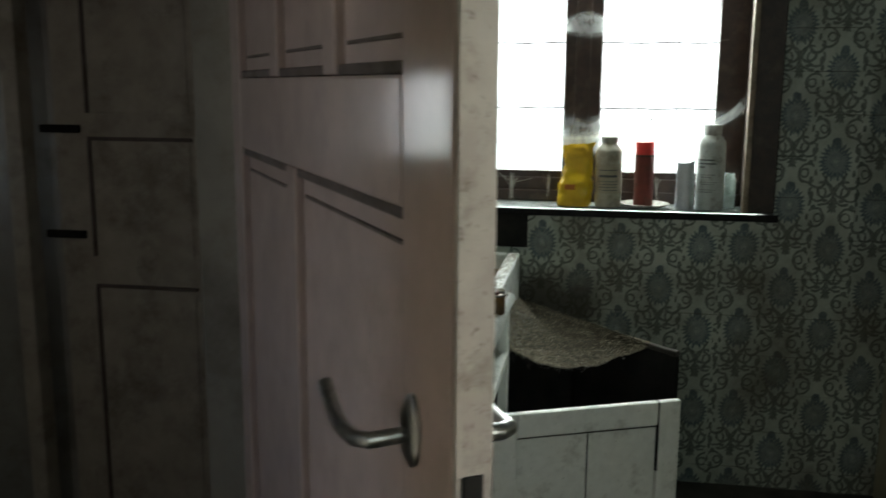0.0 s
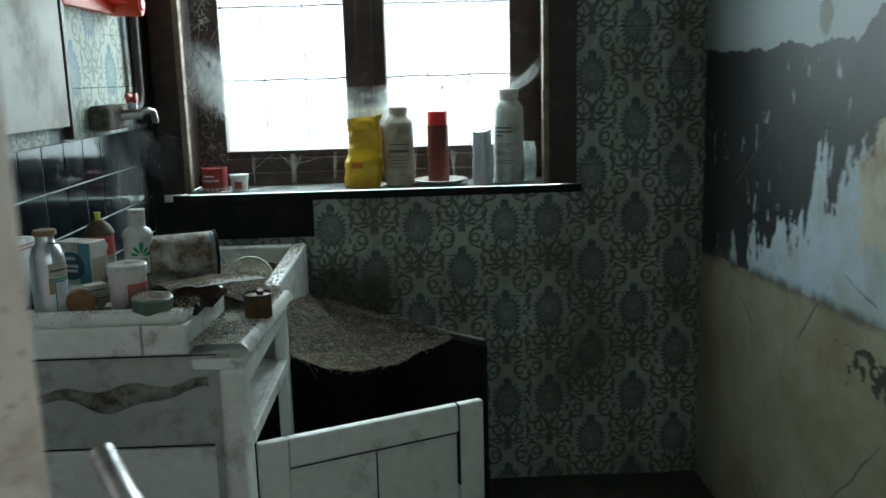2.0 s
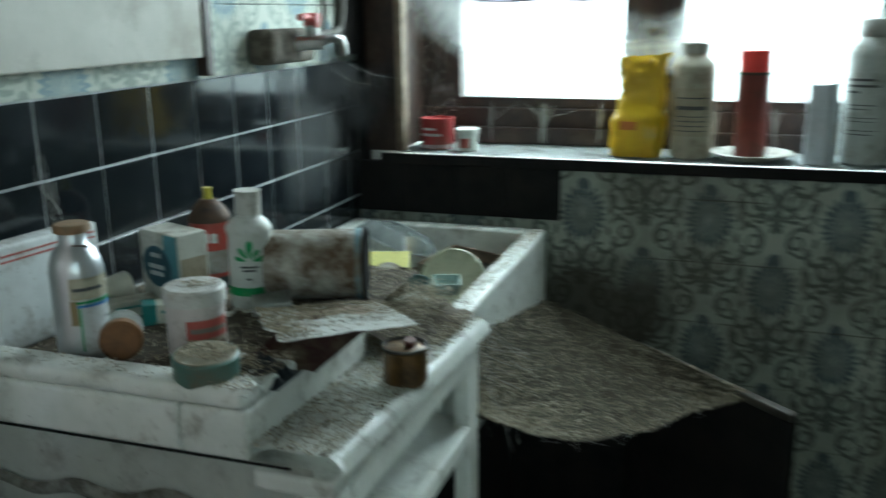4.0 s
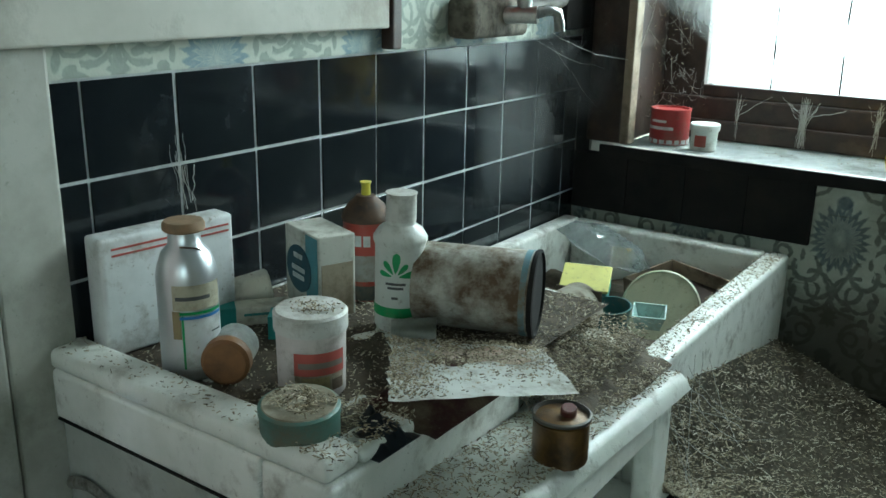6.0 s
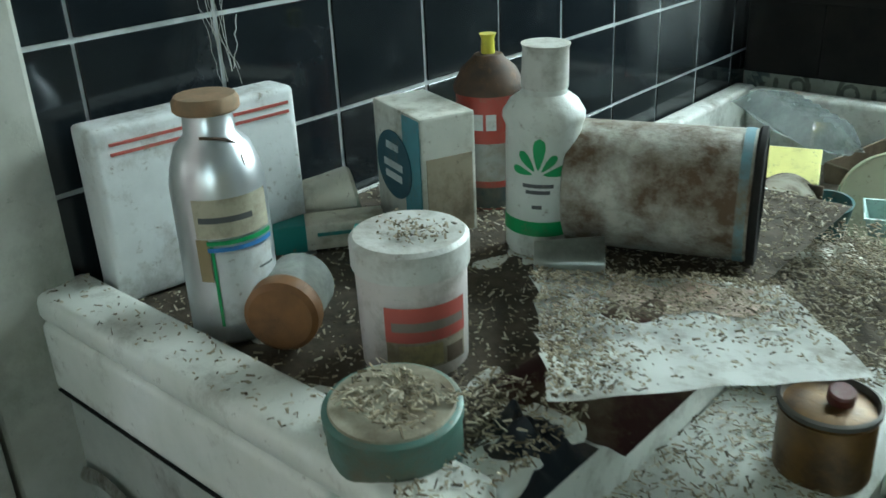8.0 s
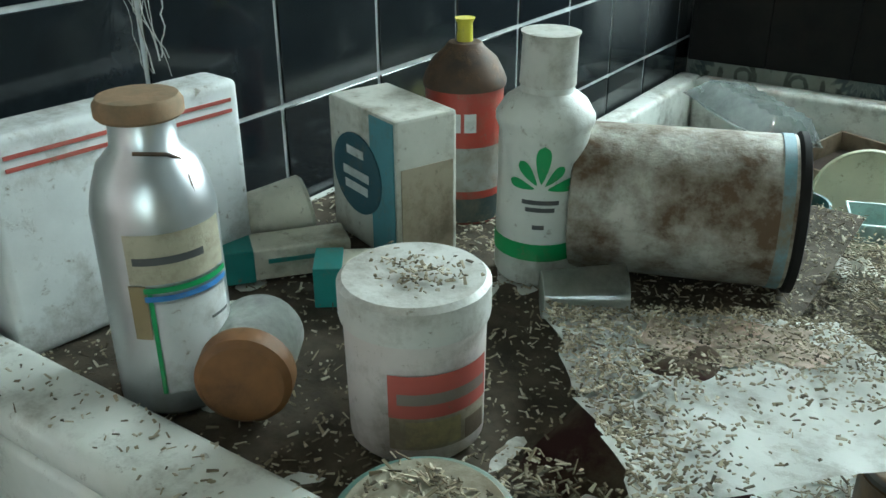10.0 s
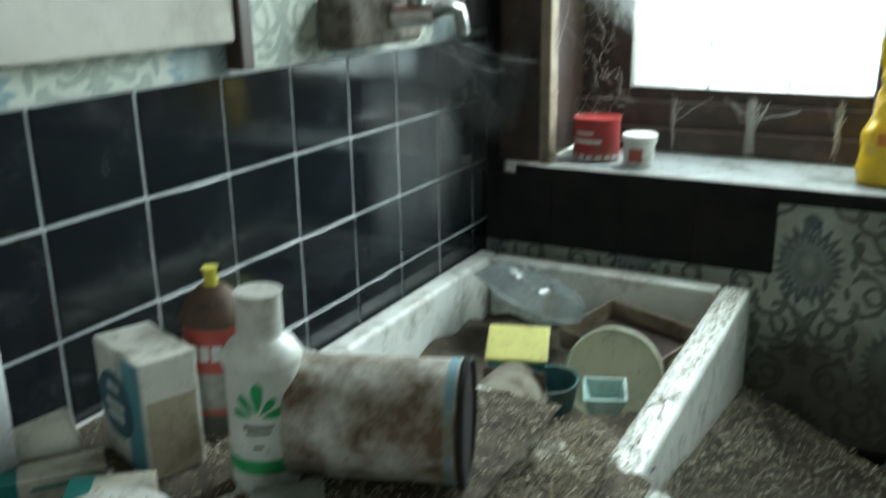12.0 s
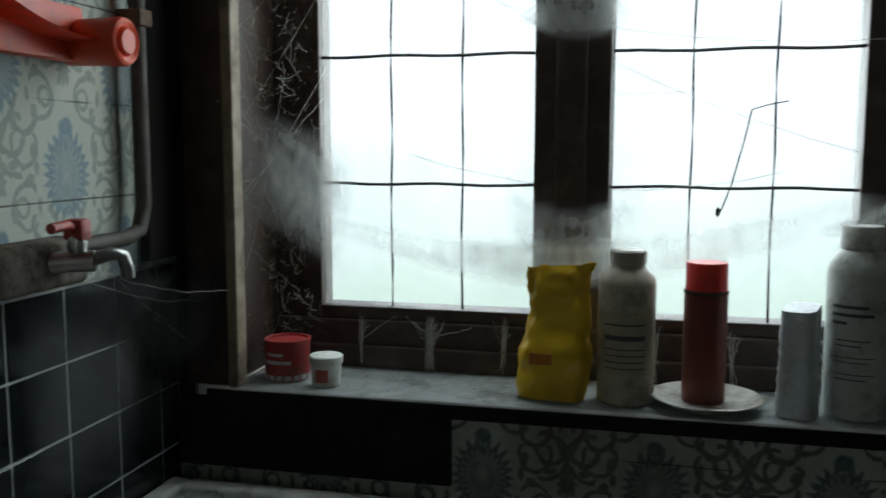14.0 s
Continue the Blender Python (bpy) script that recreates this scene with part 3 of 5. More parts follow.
part("grout", block(XL - 0.006, XL - 0.0015, 1.512, YW, 0.72, 1.178), GROUT, ww)


def tile_mesh(w, h):
    bm = block(-0.006, 0.0002, 0, w, 0, h, 0.0008, seg=1)
    me = bpy.data.meshes.new("tile")
    bmesh.ops.recalc_face_normals(bm, faces=bm.faces)
    bm.to_mesh(me)
    bm.free()
    me.materials.append(BLACKT)
    return me


WHOLE, FIRST, LAST = tile_mesh(TW - 0.0042, TH - 0.0038), tile_mesh(0.0365, TH - 0.0038), tile_mesh(0.053, TH - 0.0038)
for row in range(-4, 1):
    for colm in range(-2, 9):
        z0 = TZ0 + TH * row + 0.0015
        y0 = TY0 + TW * colm + 0.0015
        me = WHOLE
        if colm == -2:
            me, y0 = FIRST, 1.514
        if colm == 8:
            me = LAST
        t_ = new("tile", me)
        t_.matrix_basis = pose(XL, y0, z0, random.uniform(-0.25, 0.25), 0, random.uniform(-0.3, 0.3))
        t_.parent = ww
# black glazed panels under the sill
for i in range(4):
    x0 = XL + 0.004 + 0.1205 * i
    part("tile", block(x0, x0 + 0.1195, YW - 0.012, YW + 0.01, 0.826, 0.944, 0.0015), BLACKM, wn_)

# ---- window ----
win = thing("window_1", "dark brown wooden casement window with leaded panes and cobwebs", "window", kind="structure")
part("casing", block(OX0, -0.222, YW - 0.018, YW + 0.2, 0.97, 2.07, 0.004), BROWN, win)
part("casing", block(0.885, OX1, YW - 0.018, YW + 0.2, 0.97, 2.07, 0.004), BROWN, win)
part("casing", block(-0.222, 0.885, YW - 0.018, YW + 0.2, 2.0, 2.07, 0.004), BROWN, win)
part("bead", block(-0.222, -0.203, YW - 0.024, YW + 0.01, 0.97, 2.0, 0.004), BEAD, win, "worn pale wooden bead")
part("bead", block(0.866, 0.885, YW - 0.024, YW + 0.01, 0.97, 2.0, 0.004), BEAD, win)
YG = 2.888
part("frame_rail", block(-0.222, 0.885, YG - 0.03, YG + 0.06, 0.97, 1.055, 0.004), BROWN, win)
part("frame_rail", block(-0.222, 0.885, YG - 0.045, YG - 0.028, 0.97, 1.010, 0.004), BROWN, win)
part("mullion", block(0.262, 0.392, YG - 0.035, YG + 0.06, 1.055, 2.0, 0.006), BROWN, win)
part("mullion_bead", block(0.300, 0.352, YG - 0.050, YG - 0.034, 1.055, 2.0, 0.005), BROWN, win)
LEAD = surface("leaded_bar", (0.05, 0.05, 0.05), (0.03, 0.03, 0.03), 50, 0.6, 0.4, (0.1, 0.1, 0.09), 0.3, 20.0, 0.3)
for gx0, gx1 in ((-0.131, 0.262), (0.392, 0.787)):
    part("sash", block(gx0 - 0.09 if gx0 < 0 else gx0 - 0.002, gx0, YG - 0.02, YG + 0.04, 1.055, 2.0, 0.003), BROWN, win)
    part("stile", block(gx1, gx1 + (0.002 if gx1 < 0.5 else 0.098), YG - 0.02, YG + 0.04, 1.055, 2.0, 0.003), BROWN, win)
    part("bottom_rail", block(gx0, gx1, YG - 0.02, YG + 0.04, 1.055, 1.079, 0.003), BROWN, win)
    wpane = (gx1 - gx0) / 3
    for i in range(3):
        for j, (z0, z1) in enumerate(((1.079, 1.304), (1.304, 1.532), (1.532, 1.76), (1.76, 2.0))):
            p_ = part("pane", block(gx0 + wpane * i, gx0 + wpane * (i + 1), YG - 0.002, YG + 0.002, z0, z1), GLASS, win)
            p_.visible_shadow = False
    for i in (1, 2):
        pts = [(gx0 + wpane * i + 0.0012 * math.sin(z * 23 + i), YG - 0.003, z) for z in np.linspace(1.079, 2.0, 14)]
        part("lead_bar", tube(pts, 0.0022, 6), LEAD, win)
    for z in (1.304, 1.532, 1.76):
        pts = [(x, YG - 0.004, z + 0.0015 * math.sin(x * 31 + z * 9)) for x in np.linspace(gx0, gx1, 10)]
        part("lead_bar", tube(pts, 0.0030, 6), LEAD, win)
sill = sheet(lambda u, v: (-0.224 + 1.207 * u, YW - 0.02 + 0.215 * v, 0.968 + 0.0015 * noise.noise(Vector((u * 12, v * 5, 2)))), 60, 8, 0.024)
tagged(part("sill_board", sill, SILL), "dusty grey-white painted window sill board", "window sill", "", "structure")
tagged(part("sill_nosing", block(-0.262, 0.983, YW - 0.0265, YW - 0.0215, 0.942, 0.966, 0.002), BLACKM), "black strip along the front edge of the sill", "window sill", "", "structure")

# ---- counter, sink ----
cab = thing("sink_cabinet", "dirty white wooden sink cabinet with an open shelf", "cabinet")
part("end_panel", sheet(lambda u, v: (XL + 0.47 * u, 1.487 - 0.004 * noise.noise(Vector((u * 7, v * 4, 0))), 0.0 + 0.8275 * v), 30, 40, 0.012), WHITE, cab, "", True)
part("end_board", block(XL + 0.002, 0.105, 1.474, 1.485, 0.10, 0.655, 0.003), WHITE, cab)
part("post", block(0.118, 0.168, 1.478, 1.528, 0.0, 0.800, 0.016, seg=4), WHITE, cab, "", True)
part("post", block(0.140, 0.166, 1.955, 2.005, 0.0, 0.782, 0.004), WHITE, cab)
part("rail", block(0.142, 0.164, 1.53, 1.952, 0.755, 0.790, 0.004), WHITE, cab)
part("shelf", block(XL + 0.01, 0.160, 1.53, 2.00, 0.640, 0.655, 0.004), WHITE, cab)
part("shelf_rail", block(0.148, 0.168, 1.53, 1.953, 0.635, 0.664, 0.004), WHITE, cab)
part("back_panel", block(XL + 0.005, XL + 0.02, 1.50, 2.02, 0.0, 0.80), BLACKM, cab)
pan = thing("cabinet_door", "dirty white panelled cabinet door standing open", "cabinet door", (0.185, 1.455, 0.0), math.degrees(math.atan2(0.185, 0.413)))
W_ = 0.453
part("stile", block(0, 0.055, -0.010, 0.010, 0.04, 0.668, 0.004), WHITE, pan)
part("stile", block(W_ - 0.055, W_, -0.010, 0.010, 0.04, 0.668, 0.004), WHITE, pan)
part("top_rail", block(0.0555, W_ - 0.0555, -0.010, 0.010, 0.612, 0.668, 0.004), WHITE, pan)
part("bottom_rail", block(0.0555, W_ - 0.0555, -0.010, 0.010, 0.04, 0.12, 0.004), WHITE, pan)
part("joint_line", block(W_ - 0.0562, W_ - 0.0540, -0.0112, 0.0112, 0.50, 0.6685), BLACKM, pan, "dark open joint")
part("joint_line", block(0.0555, W_ - 0.0580, -0.0108, -0.0098, 0.6100, 0.6125), BLACKM, pan)
part("joint_line", block(0.2240, 0.2262, -0.0045, -0.0025, 0.13, 0.605), BLACKM, pan)
for i in range(2):
    part("panel", block(0.0555 + 0.1705 * i, 0.2245 + 0.1715 * i, -0.003, 0.005, 0.12, 0.612, 0.002), WHITE, pan)

tray = thing("draining_board", "white glazed draining board covered with dirt and straw", "draining board")


part("board", block(XL, -0.012, 1.480, 2.03, 0.828, 0.884, 0.006, seg=3), STONE, tray, "", True)
part("board", block(-0.011, 0.070, 1.480, 1.79, 0.828, 0.8835, 0.006, seg=3), STONE, tray, "", True)
part("filler", block(-0.011, 0.0705, 1.791, 2.03, 0.785, 0.816, 0.003), STONE, tray)
part("rim", block(XL, 0.066, 1.480, 1.525, 0.884, 0.906, 0.009, seg=4), STONE, tray, "", True)
part("rim", block(0.030, 0.068, 1.526, 1.60, 0.884, 0.897, 0.006, seg=3), STONE, tray, "", True)


def ledge(u, v):
    y = 1.482 + (2.03 - 1.482) * v
    x = 0.071 + 0.108 * u
    drop = 0.018 * max(0.0, (u - 0.84) / 0.16) ** 2.2
    return (x, y, 0.846 - 0.034 * v - drop + 0.0015 * noise.noise(Vector((x * 40, y * 20, 1))))


part("apron", block(0.072, 0.167, 1.4815, 1.60, 0.797, 0.8185, 0.006, seg=3), STONE, tray, "", True)
part("ledge", sheet(ledge, 16, 40, 0.028), STONE, tray, "rounded white front ledge", True)

sk = thing("sink", "deep white glazed stone sink full of rubbish", "sink")
S0, S1, X0, X1 = 2.034, 2.652, XL + 0.003, 0.135
part("front_wall", block(X1 - 0.042, X1, S0 + 0.002, S1, 0.60, 0.812, 0.010, seg=4), STONE, sk, "", True)
part("back_wall", block(X0, X0 + 0.035, S0 + 0.002, S1, 0.60, 0.812, 0.008, seg=3), STONE, sk, "", True)
part("near_wall", block(X0 + 0.036, X1 - 0.043, S0, S0 + 0.04, 0.60, 0.805, 0.008, seg=3), STONE, sk, "", True)
part("far_wall", block(X0 + 0.036, X1 - 0.043, S1 - 0.04, S1, 0.60, 0.812, 0.008, seg=3), STONE, sk, "", True)
part("bottom", block(X0, X1, S0, S1, 0.575, 0.62, 0.01), STONE, sk)
pier = thing("sink_pier", "dark masonry pier under the sink", "pier")
part("pier", block(X0, 0.06, 2.36, 2.64, 0.0, 0.574, 0.01), BLACKM, pier)

bx = thing("black_board_door", "blackened cupboard door standing open under the sink", "cupboard door", (0.662, 2.335, 0.0), math.degrees(math.atan2(0.295, -0.322)))
part("leaf", block(0.03, 0.42, 0.002, 0.016, 0.012, 0.565, 0.003), BLACKM, bx)
part("edge_rail", block(0.0, 0.42, 0.0, 0.020, 0.566, 0.583, 0.004), PIPEM, bx, "worn grey top edge")
part("stile", block(0.0, 0.029, 0.0, 0.020, 0.012, 0.565, 0.004), BLACKM, bx)


def hammock(u, v):
    """Web from its free edge (v = 0) back to the sink side and the dark door (v = 1)."""
    k = [(0.165, 2.0, 0.665), (0.215, 2.06, 0.612), (0.312, 2.16, 0.560), (0.410, 2.29, 0.535), (0.505, 2.40, 0.540), (0.585, 2.39, 0.574)]
    i = min(4, int(u * 5))
    f = u * 5 - i
    p = [Vector(k[max(0, min(5, i + d))]) for d in (-1, 0, 1, 2)]
    e = 0.5 * (2 * p[1] + (p[2] - p[0]) * f + (2 * p[0] - 5 * p[1] + 4 * p[2] - p[3]) * f ** 2 + (3 * p[1] - p[0] - 3 * p[2] + p[3]) * f ** 3)
    if u < 0.6:
        w = u / 0.6
        a = Vector((0.138, 2.02 + 0.61 * w, 0.775 - 0.12 * w))
    else:
        w = (u - 0.6) / 0.4
        a = Vector((0.138, 2.63, 0.655)).lerp(Vector((0.59, 2.395, 0.578)), w)
    q = e.lerp(a, v)
    q.z += -0.055 * math.sin(math.pi * v) * (1 - u) + 0.007 * noise.noise(Vector((u * 9, v * 9, 4))) + 0.004 * noise.noise(Vector((u * 40, v * 5, 1))) * (1 - v)
    return q


ham = thing("cobweb_sheet", "sagging dusty cobweb sheet loaded with straw", "cobweb")
HAM = surface("straw_dust_mat", (0.15, 0.135, 0.095), (0.07, 0.06, 0.042), 180, 0.95, 0, (0.07, 0.062, 0.045), 0.5, 30.0, 0.8, 0.6)
part("mat", sheet(lambda u, v: hammock(u, v), 60, 40, 0.003), HAM, ham, "", True)
chips("straw", lambda r: hammock(min(0.98, r.random() ** 1.5), r.random() ** 1.4) + Vector((0, 0, 0.002 + 0.004 * r.random())), 7600, "pale straw bits on the cobweb sheet", (0.005, 0.016), 3)
strands("cobweb_threads", "ragged threads hanging from the cobweb sheet", 22, lambda r: hammock(r.random() * 0.8, 0.0), lambda r: None, 0.003, 0.0003, (0.012, 0.012, -0.012))

# ---- the ajar panelled door ----
dr = thing("panelled_door", "pinkish-white panelled wooden door standing ajar", "door", (0.274, 0.331, 0.0), math.degrees(math.atan2(1.022, -0.640)))
L_, T_ = 1.13, 0.040
# local x runs from the free edge to the hinge; the seen face is at y = 0, the body behind it at negative y


def dblock(x0, x1, z0, z1, y0=-T_, y1=0.0, bev=0.004):
    return block(x0, x1, y0, y1, z0, z1, bev)


part("stile", dblock(0.0, 0.13, 0.02, 2.05), DOORP, dr)
part("stile", dblock(1.04, L_, 0.02, 2.05), DOORP, dr)
part("lock_rail", dblock(0.1305, 1.0395, 1.262, 1.392), DOORP, dr)
part("top_rail", dblock(0.1305, 1.0395, 1.93, 2.05), DOORP, dr)
part("bottom_rail", dblock(0.1305, 1.0395, 0.02, 0.22), DOORP, dr)
for x in (0.402, 0.735):
    part("muntin", dblock(x - 0.03, x + 0.03, 1.3925, 1.9295, -T_, -0.001), DOORP, dr)
part("muntin", dblock(0.60, 0.66, 0.2205, 1.2615, -T_, -0.001), DOORP, dr)
DARKL = surface("dark_moulding_and_shadow_line", (0.14, 0.11, 0.10), (0.09, 0.07, 0.06), 30, 0.6)
for x0, x1, z0, z1 in ((0.1305, 0.3715, 1.3925, 1.9295), (0.4325, 0.7045, 1.3925, 1.9295), (0.7655, 1.0395, 1.3925, 1.9295), (0.1305, 0.5995, 0.2205, 1.2615), (0.6605, 1.0395, 0.2205, 1.2615)):
    part("panel", dblock(x0, x1, z0, z1, -0.028, -0.014, 0.001), DOORP, dr)
    zl = z0 + 0.035 if z0 > 1 else z1 - 0.042
    part("moulding", block(x0 + 0.02, x1 - 0.02, -0.0138, -0.0105, zl, zl + 0.005, 0.001), DARKL, dr, "thin dark crack line")
    part("moulding", block(x0, x1, -0.0138, -0.004, (z0 if z0 > 1 else z1 - 0.013), (z0 + 0.013 if z0 > 1 else z1), 0.003), DARKL, dr)
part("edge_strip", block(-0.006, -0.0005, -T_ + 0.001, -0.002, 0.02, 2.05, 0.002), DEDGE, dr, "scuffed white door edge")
lock = part("lock_face", block(-0.0095, -0.0062, -0.029, -0.008, 0.945, 1.000, 0.002), BLACKM, dr, "rusty lock plate")
hd = part("handle_rose", lathe([(0.0, 0.0), (0.03, 0.0), (0.03, 0.004), (0.022, 0.009), (0.0, 0.010)], 28, m=Matrix.Translation((0.095, 0.0, 1.008)) @ Matrix.Diagonal((0.75, 1, 1.25, 1)) @ pose(0, 0, 0, -90)), CHROME, dr, "tarnished oval rose", True)
lev = tube([(0.095, 0.008, 1.005), (0.097, 0.045, 1.003), (0.115, 0.055, 1.000), (0.15, 0.057, 0.998), (0.175, 0.057, 1.002), (0.20, 0.056, 1.012), (0.225, 0.055, 1.022)], 0.0085, 12)
part("lever", lev, CHROME, hd, "tarnished bent lever", True)
part("lever", tube([(0.075, -T_ - 0.002, 1.005), (0.072, -T_ - 0.045, 1.003), (0.085, -T_ - 0.060, 1.000), (0.13, -T_ - 0.062, 0.998), (0.18, -T_ - 0.060, 1.012)], 0.0095, 12), CHROME, hd, "", True)

hd.location.z = 0.037
lock.location.z = 0.037

# the door of the room beside
d2 = thing("old_panelled_door", "white panelled door, closed, in shadow", "door", (-1.10, 1.896, 0.0))
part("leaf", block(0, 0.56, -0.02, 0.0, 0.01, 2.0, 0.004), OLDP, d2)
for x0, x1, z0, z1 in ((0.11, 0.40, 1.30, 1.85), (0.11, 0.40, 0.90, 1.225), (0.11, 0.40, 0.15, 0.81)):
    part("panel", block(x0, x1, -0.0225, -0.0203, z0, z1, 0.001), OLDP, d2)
    # Dark strips along panel tops and left edges paint in their shadow.
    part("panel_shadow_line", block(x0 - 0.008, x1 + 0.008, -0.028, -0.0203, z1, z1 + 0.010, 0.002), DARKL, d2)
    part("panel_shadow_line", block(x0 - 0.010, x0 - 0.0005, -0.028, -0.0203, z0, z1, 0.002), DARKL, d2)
for z in (1.245, 0.95):
    part("hinge", block(-0.04, 0.08, -0.032, -0.0205, z, z + 0.022, 0.003), BLACKM, d2, "dark iron strap hinge")
post = thing("white_post", "pale painted post in the dark side room", "post")
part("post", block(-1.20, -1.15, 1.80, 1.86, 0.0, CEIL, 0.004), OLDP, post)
chips("straw", lambda r: (r.uniform(X1 - 0.040, X1 - 0.004), r.uniform(S0, S1 - 0.02), 0.8135 + 0.002 * r.random()), 520, "straw bits along the sink rim", (0.003, 0.010), 51)

# ---- west wall fittings ----
wb_ = thing("wall_board", "cream painted board fixed over the wallpaper", "wall board")
part("board", block(XL + 0.004, XL + 0.022, 1.40, 2.035, 1.212, CEIL - 0.02, 0.003), BOARD, wb_)
part("edge_strip", block(XL + 0.004, XL + 0.026, 2.037, 2.058, 1.182, CEIL - 0.02, 0.003), BROWN, wb_, "dark edge strip")

REDP = plastic("red_plastic", (0.42, 0.045, 0.04), 0.4, 0.2)
tap = thing("water_tap", "corroded wall tap with a red lever and chrome spout", "tap", (XL, 2.30, 1.225))
part("wall_block", block(0.002, 0.055, -0.10, 0.075, -0.035, 0.028, 0.014, seg=3), surface("crusted_plaster", (0.16, 0.14, 0.11), (0.08, 0.07, 0.055), 60, 0.9, 0, (0.03, 0.025, 0.02), 0.4, 30.0, 1.0), tap, "crusted dark plaster block", True)
part("body", tube([(0.05, 0.0, 0.0), (0.075, 0.01, 0.002), (0.10, 0.02, 0.002)], 0.014, 14), CHROME, tap, "", True)
part("spout", tube([(0.098, 0.02, 0.004), (0.112, 0.035, 0.010), (0.120, 0.05, 0.006), (0.122, 0.056, -0.012), (0.122, 0.057, -0.024)], 0.009, 12), CHROME, tap, "bright curved chrome spout", True)
part("valve", lathe([(0.011, 0.0), (0.013, 0.012), (0.009, 0.026), (0.0, 0.028)], 16, m=Matrix.Translation((0.08, 0.012, 0.012))), CHROME, tap, "", True)
part("lever", tube([(0.08, 0.014, 0.040), (0.082, -0.01, 0.050), (0.085, -0.045, 0.048)], 0.0065, 10), REDP, tap, "red plastic lever", True)
part("lever_cap", block(0.066, 0.094, 0.002, 0.026, 0.028, 0.056, 0.006), REDP, tap, "red plastic cap", True)
pp = thing("water_pipe", "grimy vertical water pipe in the wall corner", "pipe")
part("pipe", tube([(XL + 0.03, 2.36, 1.236), (XL + 0.03, 2.50, 1.236), (XL + 0.03, 2.535, 1.245), (XL + 0.03, 2.55, 1.28), (XL + 0.03, 2.55, CEIL - 0.01)], 0.012, 12), PIPEM, pp, "", True)
part("casing", block(XL + 0.003, XL + 0.02, 2.58, 2.684, 1.19, CEIL - 0.01, 0.004), BLACKM, pp, "dark boxed strip behind the pipe")
part("clip", block(XL + 0.003, XL + 0.046, 2.533, 2.567, 1.55, 1.575, 0.003), RUST, pp)

ORANGE = plastic("orange_plastic", (0.70, 0.06, 0.008), 0.42, 0.12)
orr = thing("utensil_rack", "bright orange plastic wall rack with two cups", "rack")
part("back_bar", block(XL + 0.004, XL + 0.03, 2.05, 2.42, 1.485, 1.560, 0.008), ORANGE, orr, "", True)
for y, z in ((2.13, 1.555), (2.415, 1.512)):
    cup = lathe([(0.0, 0.0), (0.028, 0.0), (0.031, 0.004), (0.033, 0.085), (0.031, 0.090), (0.027, 0.092), (0.020, 0.088), (0.016, 0.094), (0.0, 0.094)], 32, m=Matrix.Translation((XL + 0.006, y, z)) @ pose(0, 0, 0, 0, 90, 0))
    part("cup", cup, ORANGE, orr, "", True)
part("bridge", sheet(lambda u, v: (XL + 0.03 + 0.05 * v, 2.17 + 0.215 * u, 1.556 - 0.046 * u - 0.012 * math.sin(u * 3.14)), 10, 4, 0.035), ORANGE, orr, "", True)

# ---- things on the draining board ----
ZT = 0.886
DIRTM = surface("caked_dirt", (0.055, 0.042, 0.028), (0.10, 0.08, 0.055), 60, 0.95, 0, (0.03, 0.024, 0.016), 0.5, 18.0, 1.0, 0.4)


def dirt_top(u, v):
    x, y = XL + 0.012 + (0.052 - XL) * u, 1.53 + 0.49 * v
    edge = min(1.0, 6 * min(u, 1 - u), 9 * min(v, 1 - v) + 0.2)
    h = noise.noise(Vector((x * 14, y * 14, 5.0))) + 0.5 * noise.noise(Vector((x * 45, y * 45, 2.0)))
    return (x, y, 0.8845 + 0.0042 * edge * (h + 0.25))


tagged(part("dirt_layer", sheet(dirt_top, 70, 84), DIRTM, None, "", True), "dark caked dirt spread over the draining board", "dirt", "", "stuff")

CARDW = plastic("white_carton", (0.66, 0.68, 0.68), 0.6, 0.2)
REDL = plastic("faded_red_print", (0.40, 0.085, 0.065), 0.6, 0.1)
ctn = thing("white_carton", "crumpled white carton with red lines, against the tiles", "carton", (-0.306, 1.53, ZT), 84, rx=0)
part("body", block(0.0, 0.165, -0.022, 0.012, 0.001, 0.132, 0.005, seg=3), CARDW, ctn, "", True)
for z in (0.112, 0.119):
    part("line", block(0.012, 0.158, -0.0232, -0.0222, z, z + 0.0022), REDL, ctn, "red printed line")

TEAL, GREENL, BLUEL = plastic("teal_print", (0.03, 0.22, 0.20), 0.5, 0.15), plastic("green_print", (0.03, 0.30, 0.09), 0.5, 0.1), plastic("blue_print", (0.05, 0.20, 0.50), 0.5, 0.1)
DARKP, CREAM, LABW = plastic("dark_print", (0.085, 0.09, 0.09), 0.6, 0.1), plastic("cream_plastic", (0.60, 0.58, 0.48), 0.45, 0.3), plastic("white_label", (0.60, 0.62, 0.62), 0.5, 0.2)


def wrap(r, a0, a1, z0, z1, lift=0.0006, seg=16):
    """A label on a round body."""
    return lathe([(r + lift, z0), (r + lift, z1)], seg, a0=a0, a1=a1)


alu = thing("aluminium_bottle", "dull aluminium bottle with a label and rusty cap", "bottle", (-0.194, 1.563, ZT), 22)
R_ = 0.0305
part("body", lathe([(0.0, 0.001), (R_ - 0.003, 0.001), (R_, 0.004), (R_, 0.108), (R_ - 0.002, 0.118), (0.024, 0.131), (0.0165, 0.139), (0.0155, 0.152)], 48, 0.006), ALU, alu, "", True)
part("cap", lathe([(0.0195, 0.153), (0.021, 0.1545), (0.021, 0.160), (0.019, 0.163), (0.006, 0.1635), (0.0, 0.163)], 32), plastic("rusty_cork_cap", (0.28, 0.17, 0.09), 0.7, 0.4), alu, "rusty brown cap", True)
